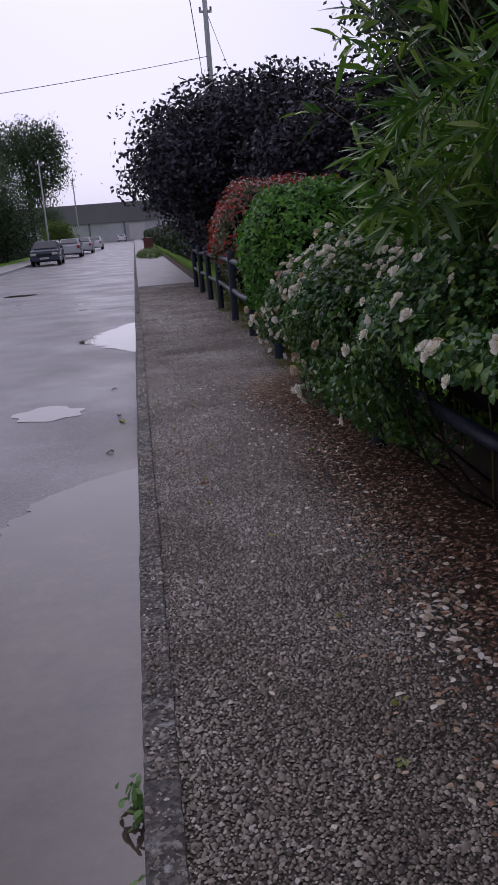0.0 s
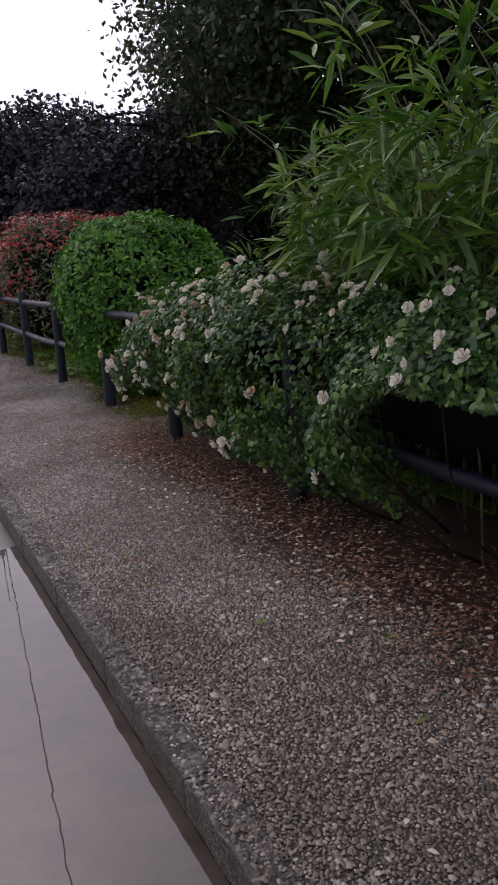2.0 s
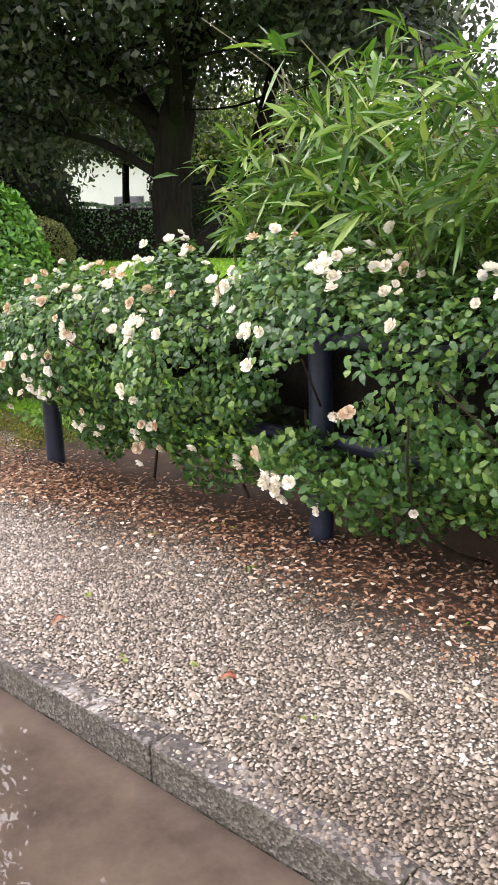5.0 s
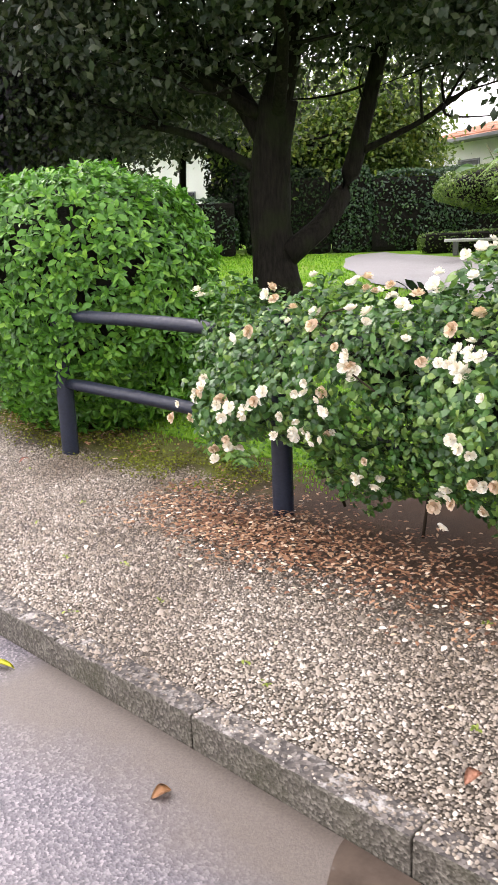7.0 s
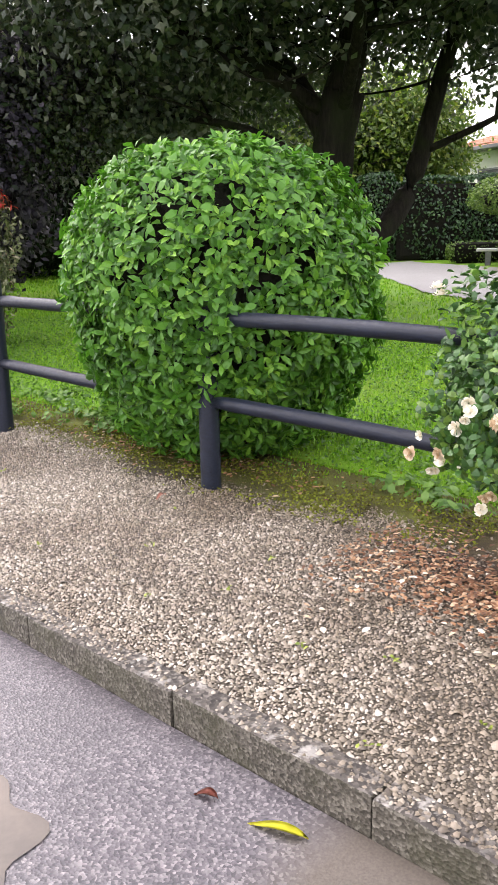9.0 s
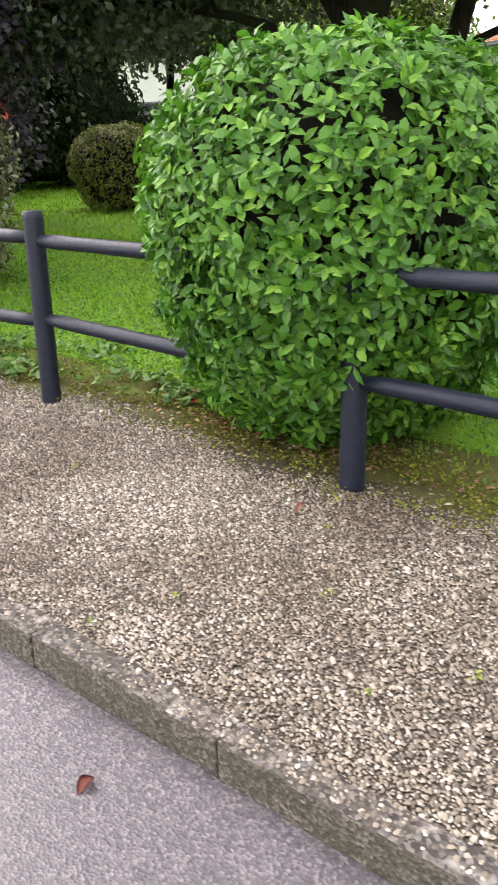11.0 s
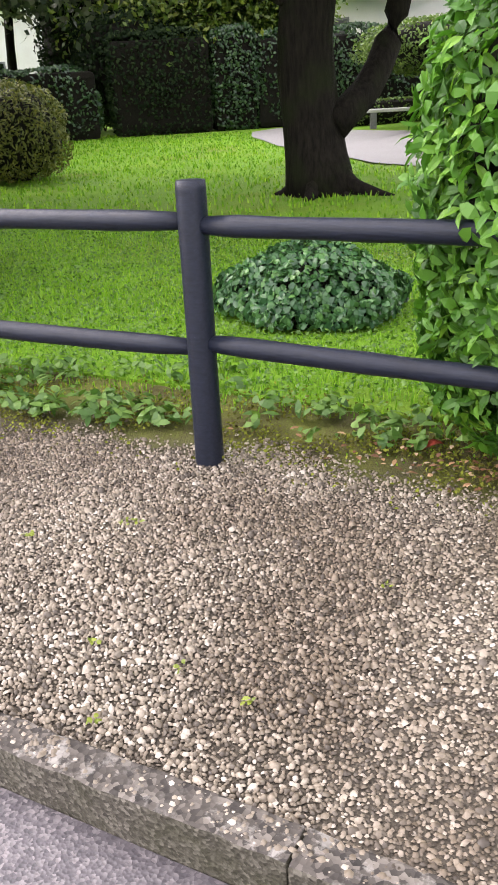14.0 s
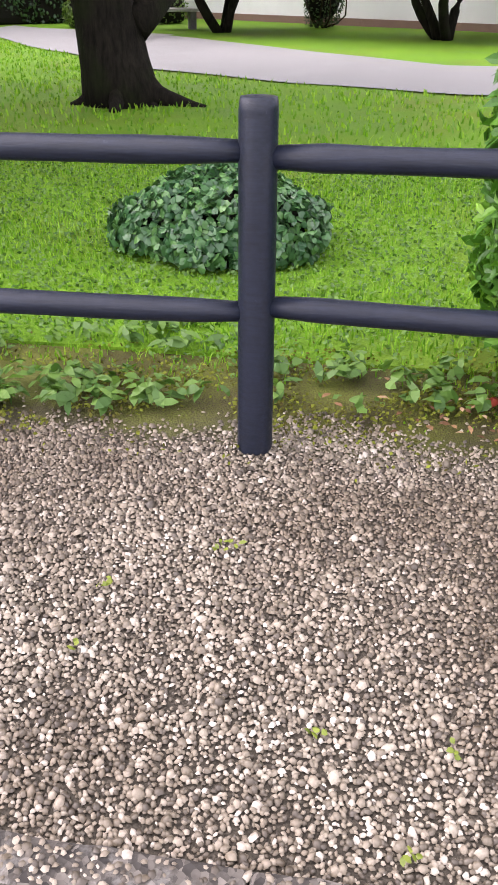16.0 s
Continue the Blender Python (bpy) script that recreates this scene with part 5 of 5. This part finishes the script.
car((-2.4, 186.0, ROAD_Z), 180, (0.75, 0.75, 0.76), "white car parked at the end of the road")

far = thing("end_building", (-4, 205, 0), "long grey concrete building closing the road", "building")
part("wall", box_bm(-45, 0, -0.1, 60, 12, 4.2), M_CONC, far, "pale grey lower wall")
part("upper_wall", box_bm(-45, -0.4, 4.204, 60, 12, 8.6), M_CONC_DARK, far, "dark grey upper storey")
part("gate", box_bm(3.2, -0.08, 0, 7.0, -0.004, 3.6, 0.02), M_SLAB, far, "pale sliding gate")
for x in range(-30, 50, 8):
    part("pilaster", box_bm(x, -0.12, 0, x + 0.4, -0.004, 4.2), M_CONC_DARK, far)

fence = thing("board_fence", (-8.0, 40, 0), "red-brown board fence with pale posts across the road", "fence")
for i in range(24):
    y = -8 + i * 0.85
    part("panel", box_bm(-0.02, y, 0.12, 0.02, y + 0.83, 1.08, 0.004), M_REDFENCE, fence)
for i in range(6):
    y = -8 + i * 4.2
    part("post", box_bm(0.022, y, 0, 0.12, y + 0.12, 1.2, 0.008), M_SLAB, fence, "pale concrete post")


def pole(at, h, r, material, label, top):
    ob = thing("utility_pole", at, label, "pole")
    tubes_mesh("mast", [(np.stack([np.zeros(6), np.zeros(6), np.linspace(-0.1, h, 6)], 1), np.linspace(r, r * 0.7, 6))], material, ob, sides=12)
    for z, w in top:
        part("crossarm", box_bm(-w, -0.05, z, w, 0.05, z + 0.1, 0.01), M_STEEL, ob)
        for s in (-0.85, 0.85):
            part("insulator", box_bm(s * w - 0.05, -0.05, z + 0.102, s * w + 0.05, 0.05, z + 0.26, 0.02), M_CONC_DARK, ob)
    return ob


mast = pole((4.6, 45.0, 0), 13.0, 0.16, M_CONC, "tall grey concrete utility pole with crossarms", [(11.9, 0.25), (12.6, 0.2), (11.2, 0.3)])
tubes_mesh("aerial", [(np.array([(0, 0, 12.9), (0.02, 0, 14.2), (0.05, 0, 15.6)]), [0.03, 0.025, 0.02])], M_STEEL, mast, sides=6)
pole((-7.2, 78, 0), 8.0, 0.08, M_STEEL, "slender grey steel lamp post", [(7.6, 0.3)])
pole((-7.0, 118, 0), 9.0, 0.1, M_STEEL, "slender grey steel lamp post", [(8.6, 0.3)])


def wire(a, b, sag, r=0.014):
    a, b = np.array(a), np.array(b)
    t = np.linspace(0, 1, 24)[:, None]
    pts = a + (b - a) * t - np.array([0, 0, 1]) * sag * 4 * t * (1 - t)
    w = tagged(new("overhead_wire"), "thin black overhead cable strung from the pole", "cable")
    tubes_mesh("cable", [(pts, np.full(24, r))], M_RUBBER, w, sides=5)
    return w


wire((4.6, 45, 9.3), (-22, 34, 5.35), 0.35)
wire((4.6, 45, 11.4), (12, 80, 10.6), 0.8)
wire((4.4, 45, 6.6), (0.0, 4.0, 6.05), 0.25, 0.011)

bin_ob = thing("litter_bin", (1.0, 58.0, 0.0), "brown plastic waste bin beside the far pavement", "bin")
part("body", box_bm(-0.3, -0.3, 0.05, 0.3, 0.3, 0.95, 0.04), M_BIN, bin_ob)
part("lid", box_bm(-0.33, -0.33, 0.954, 0.33, 0.33, 1.04, 0.03), M_BIN, bin_ob)
for s in (-0.22, 0.22):
    part("wheel", box_bm(s - 0.04, 0.18, 0, s + 0.04, 0.34, 0.16, 0.03), M_RUBBER, bin_ob)
bush("verge_grass", (0.9, 52.0, 0), "tall yellow-green grass by the far pavement", "grass", [((0, 0, 0.1), (0.7, 5.0, 0.35))], 2500, 0.25, 0.03, M_BRIGHT, 2, 0.2, 2, -0.2, 0.3, -1.5, 0.5, 0, False)

tree("birch_tree", (-9.8, 92, 0), "tall weeping birch across the road", [((0, 0, -0.05), (0, 0, 8), 0.28, 0.14), ((0, 0, 6), (2.2, -1, 11), 0.1, 0.04), ((0, 0, 6), (-2.0, 1, 11), 0.1, 0.04)],
     [((0, 0, 10.6), (3.0, 3.0, 2.4)), ((2.8, 0, 9.4), (1.3, 1.5, 3.6)), ((-2.6, 0, 8.6), (1.4, 1.6, 3.2)), ((0.6, 0, 6.8), (1.9, 2.0, 3.0))], 17000, 0.3, 0.14, M_BIRCH, 31, 1.5, 0.5)
for (x, y, s, m, sd, lab) in [(-9.6, 68, 0.95, M_HEDGE, 32, "dense dark green garden tree across the road"), (-11.4, 66, 1.35, M_BIRCH, 33, "green garden tree across the road"),
                              (-16, 52, 1.2, M_HEDGE, 34, "dense dark green garden tree across the road"), (-8.2, 98, 0.5, M_BRIGHT, 35, "low yellow-green tree by the parked cars"),
                              (-11.0, 120, 0.9, M_HEDGE, 36, "dark green tree far along the road")]:
    tree("street_tree", (x, y, 0), lab, [((0, 0, -0.05), (0, 0, 3 * s), 0.2 * s, 0.12 * s), ((0, 0, 2.4 * s), (1.2 * s, 0, 4.6 * s), 0.08, 0.03)],
         [((0, 0, 4.2 * s), (2.6 * s, 2.6 * s, 2.0 * s)), ((0.8, -0.5, 2.4 * s), (2.2 * s, 2.2 * s, 1.6 * s))], 11000, 0.2, 0.11, m, sd, 0.4, 0.4, 16)
hedge_run("street_hedge", (-9.9, 52), (-9.9, 90), 1.9, 1.0, 7000, M_HEDGE, "dark clipped hedge along the opposite gardens", 0.2)
tree("street_tree", (4.8, 42, 0), "green leafy tree overhanging the far pavement", [((0, 0, -0.05), (0, 0, 2.5), 0.18, 0.12), ((0, 0, 2), (-2.4, -0.6, 4.0), 0.08, 0.03)],
     [((0, 0, 4.0), (3.0, 3.0, 2.2)), ((-2.8, -0.4, 3.6), (1.8, 1.8, 1.2)), ((-0.5, 0, 1.8), (2.2, 2.4, 1.6))], 15000, 0.15, 0.09, M_HEDGE, 38, 0.4, 0.35)
hedge_run("far_hedge", (3.0, 34), (3.0, 200), 1.8, 1.4, 9000, M_HEDGE, "dark hedge along the far pavement", 0.3)
hedge_run("far_hedge", (-60, 215), (70, 222), 2.0, 3, 3000, M_HEDGE, "dark hedge at the end of the road", 0.5)


# ---- litter on the ground ----
loc = np.random.default_rng(14)
M_SPRIG = foliage("sprig_leaves", [(0.2, (0.13, 0.18, 0.025)), (0.8, (0.28, 0.34, 0.05))], 0.5, 0.3, 3)


def scatter(name, n, sx, sy, material, length, width, label, category, z=0.014, lift=0.5):
    x, y = sx(n), sy(n)
    v, f = leaf_arrays(np.stack([x, y, z + loc.uniform(0, 0.012, n)], 1), np.tile([0.0, 0, 1.0], (n, 1)), length, width, 0, 0.25 * lift, 0.12, loc)
    return tagged(new(name, raw_mesh(name, v, f, material, False)), label, category, kind="stuff")


scatter("leaf_litter", 7500, lambda n: 1.28 + loc.normal(0, 0.2, n), lambda n: loc.uniform(2.5, 8.9, n), M_LITTER, 0.027, 0.014, "brown dead leaves under the rose hedge", "leaves")
scatter("leaf_litter", 1300, lambda n: 1.12 + loc.normal(0, 0.14, n), lambda n: 8.0 + loc.normal(0, 0.35, n), M_LITTER, 0.028, 0.016, "brown dead leaves swept together on the gravel", "leaves")
scatter("leaf_litter", 350, lambda n: 1.75 + loc.normal(0, 0.12, n), lambda n: 10.5 + loc.normal(0, 0.5, n), M_LITTER, 0.035, 0.018, "brown dead leaves at the foot of the laurel", "leaves")
scatter("fallen_petals", 420, lambda n: 1.1 + loc.normal(0, 0.24, n), lambda n: loc.uniform(2.6, 8.8, n), M_PETAL, 0.028, 0.02, "fallen cream rose petals on the gravel", "petals", 0.016)
scatter("fallen_petals", 46, lambda n: 1.03 + loc.normal(0, 0.07, n), lambda n: 3.85 + loc.normal(0, 0.16, n), M_PETAL, 0.036, 0.024, "cluster of large fallen rose petals on the gravel", "petals", 0.018)
sprig_at = np.stack([loc.uniform(0.15, 1.5, 48), loc.uniform(3, 14, 48)], 1)
sp = np.repeat(sprig_at, 5, 0) + loc.normal(0, 0.011, (240, 2))
v, f = leaf_arrays(np.column_stack([sp, loc.uniform(0.004, 0.014, 240)]), np.tile([0, 0, 1.0], (240, 1)), 0.02, 0.013, 0, 0.45, 0.1, loc)
tagged(new("sprigs", raw_mesh("sprigs", v, f, M_SPRIG, False)), "tiny yellow-green shoots between the pebbles", "weeds", kind="stuff")


def fallen_leaf(x, y, z, length, width, colour, turn, label):
    bm = bmesh.new()
    n = 9
    rows = []
    for i in range(n):
        t = i / (n - 1)
        w = width * math.sin(math.pi * t ** 0.8) ** 0.8 + 0.0008
        yy, curl = (t - 0.5) * length, 0.012 * math.sin(t * 4)
        rows.append([bm.verts.new((-w / 2, yy, 0.006 + curl + 0.004)), bm.verts.new((0, yy, 0.004 + curl)), bm.verts.new((w / 2, yy, 0.006 + curl + 0.003))])
    for a, b in zip(rows, rows[1:]):
        for j in range(2):
            bm.faces.new((a[j], a[j + 1], b[j + 1], b[j]))
    bmesh.ops.solidify(bm, geom=list(bm.faces), thickness=0.0012)
    ob = part("fallen_leaf", bm, plain("leaf_tone", colour, 0.6), None, label, True)
    ob.matrix_basis = pose(x, y, z, 0, 0, turn)
    return tagged(ob, category="leaf", group="fallen leaves")


fallen_leaf(0.605, 5.3, 0.012, 0.11, 0.03, (0.62, 0.55, 0.42), -12, "pale dry curled leaf lying on the gravel")
fallen_leaf(-0.13, 8.12, ROAD_Z, 0.16, 0.032, (0.6, 0.58, 0.02), 18, "yellow leaf lying on the wet asphalt")
fallen_leaf(-0.155, 8.34, ROAD_Z, 0.07, 0.03, (0.2, 0.05, 0.03), 20, "dark red leaf lying on the wet asphalt")
fallen_leaf(-0.2, 7.14, ROAD_Z, 0.06, 0.045, (0.4, 0.2, 0.08), 70, "orange-brown leaf lying in the gutter")
fallen_leaf(-0.223, 9.61, ROAD_Z, 0.06, 0.038, (0.22, 0.06, 0.04), 100, "dark red leaf lying on the wet asphalt")
fallen_leaf(0.36, 5.75, 0.012, 0.06, 0.04, (0.45, 0.18, 0.1), 30, "reddish leaf lying on the gravel")
fallen_leaf(0.265, 6.46, 0.012, 0.06, 0.04, (0.42, 0.2, 0.12), 80, "reddish leaf lying on the gravel")
fallen_leaf(1.83, 11.17, 0.02, 0.08, 0.05, (0.4, 0.06, 0.03), 40, "red leaf lying below the laurel")
fallen_leaf(1.15, 9.98, 0.012, 0.07, 0.03, (0.34, 0.14, 0.1), 95, "reddish leaf lying on the gravel")

# ---- kerb stones and gravel ----
kerb = thing("kerb", (0, 0, 0), "kerb of pebble-dash concrete blocks with pale lichen", "kerb")
kerb["kind"] = "structure"
joints = [3.3, 4.15, 4.93, 5.7, 6.47, 7.23, 7.94, 8.64, 9.38, 10.11, 10.9, 11.7]
y = -20.0
edges = []
while y < 3.2:
    edges.append(y)
    y += 0.776
edges += joints
y = joints[-1] + 0.8
while y < 60:
    edges.append(y)
    y += 0.8
kerb_meshes = []
for s in range(5):
    bm = box_bm(0, 0, -0.2, 0.094, 0.79, 0.002, 0.008)
    long = [e for e in bm.edges if abs(e.verts[0].co.y - e.verts[1].co.y) > 0.5]
    bmesh.ops.subdivide_edges(bm, edges=long, cuts=22, use_grid_fill=True)
    for vv in bm.verts:
        q = vv.co + Vector((s * 9, 0, 0))
        vv.co += Vector((0.004 * noise.noise(q * 11) + 0.003 * noise.noise(q * 37), 0, 0.004 * noise.noise(q * 8) + 0.003 * noise.noise(q * 41)))
    me = bpy.data.meshes.new("kerb_stone")
    bm.to_mesh(me)
    bm.free()
    me.materials.append(M_KERB)
    me.materials.append(M_KERB_FACE)
    for poly in me.polygons:
        if abs(poly.normal.z) < 0.5:
            poly.material_index = 1
    kerb_meshes.append(me)
for i, (a, b) in enumerate(zip(edges, edges[1:])):
    ob = under(new("kerb_stone", kerb_meshes[i % 5]), kerb)
    ob.matrix_basis = Matrix.Translation((rng.normal(0, 0.002), a + 0.002, rng.normal(0, 0.002))) @ Matrix.Diagonal((1, (b - a - 0.004) / 0.79, 1, 1))


def stones(name, x0, x1, y0, y1, cell, size, rings, seed, parent, keep=None, base=-0.014, label="loose beige and grey pebbles of the pavement"):
    """Loose pebbles, each with its own shape, in a jittered layer."""
    loc = np.random.default_rng(seed)
    gx, gy = np.meshgrid(np.arange(x0, x1, cell), np.arange(y0, y1, cell))
    n = gx.size
    c = np.stack([gx.ravel() + loc.uniform(-0.5, 0.5, n) * cell, gy.ravel() + loc.uniform(-0.5, 0.5, n) * cell, np.full(n, base)], 1)
    if keep is not None:
        c = c[keep(c, loc)]
        n = len(c)
    a = np.linspace(0, 2 * math.pi, 5, endpoint=False)[None] + loc.uniform(0, 6.28, (n, 1))
    el = loc.uniform(0.6, 1.0, (n, 1))
    sz = size * np.exp(loc.normal(0, 0.28, (n, 1)))
    rr = sz * 0.5 * loc.uniform(0.8, 1.2, (n, 5))
    ang = loc.uniform(0, 6.28, (n, 1))
    ux, uy = np.cos(a) * rr, np.sin(a) * rr * el
    px, py = ux * np.cos(ang) - uy * np.sin(ang), ux * np.sin(ang) + uy * np.cos(ang)
    h = sz * loc.uniform(0.35, 0.7, (n, 1))
    tilt = loc.normal(0, 0.25, (n, 2))
    def ring(k, z):
        x, y = px * k, py * k
        return np.stack([c[:, :1] + x, c[:, 1:2] + y, c[:, 2:] + z * h + (tilt[:, :1] * x + tilt[:, 1:] * y) * (z > 0)], 2)
    top = np.stack([c[:, 0], c[:, 1], c[:, 2] + h[:, 0] * 1.0], 1)[:, None]
    i5 = np.arange(5)
    j5 = (i5 + 1) % 5
    if rings == 2:
        v = np.concatenate([ring(1.0, 0.25), ring(0.72, 0.82), top], 1)
        k = np.vstack([np.stack([i5, j5, j5 + 5], 1), np.stack([i5, j5 + 5, i5 + 5], 1), np.stack([i5 + 5, j5 + 5, np.full(5, 10)], 1)])
    else:
        v = np.concatenate([ring(1.0, 0.2), top], 1)
        k = np.stack([i5, j5, np.full(5, 5)], 1)
    m = v.shape[1]
    f = (np.arange(n)[:, None, None] * m + k[None]).reshape(-1, 3)
    ob = tagged(new(name, raw_mesh(name, v.reshape(-1, 3), f, M_STONE, True)), label, "gravel", kind="stuff")
    return ob


def thin_edge(c, loc):
    edge = 1.64 + 0.1 * np.sin(c[:, 1] * 2.3) + 0.06 * np.sin(c[:, 1] * 7.1)
    k = np.clip((edge - c[:, 0]) / 0.2, 0.03, 1)
    hedge = np.clip((8.9 - c[:, 1]) / 0.6, 0, 1) * np.clip((c[:, 0] - 0.85 - 0.08 * np.sin(c[:, 1] * 3.1)) / 0.4, 0, 1)
    return loc.random(len(c)) < k * (0.96 - 0.9 * hedge)


stones("gravel", 0.085, 1.75, 10.9, 13.2, 0.0102, 0.0124, 2, 41, None, thin_edge)
stones("gravel", 0.085, 1.75, 2.2, 10.9, 0.0102, 0.012, 1, 42, None, thin_edge)
stones("gravel", 0.085, 1.7, 13.2, 23.8, 0.02, 0.022, 1, 43, None, thin_edge)
stones("kerb_pebbles", 0.006, 0.09, 2.4, 16.0, 0.0125, 0.013, 1, 44, None, lambda c, loc: (loc.random(len(c)) < 0.3 + 0.55 * (np.sin(c[:, 1] * 2.7) * np.sin(c[:, 1] * 7.3 + 1) > -0.1)) & (c[:, 0] > 0.012), 0.0, "small pebbles set in the top of the kerb")
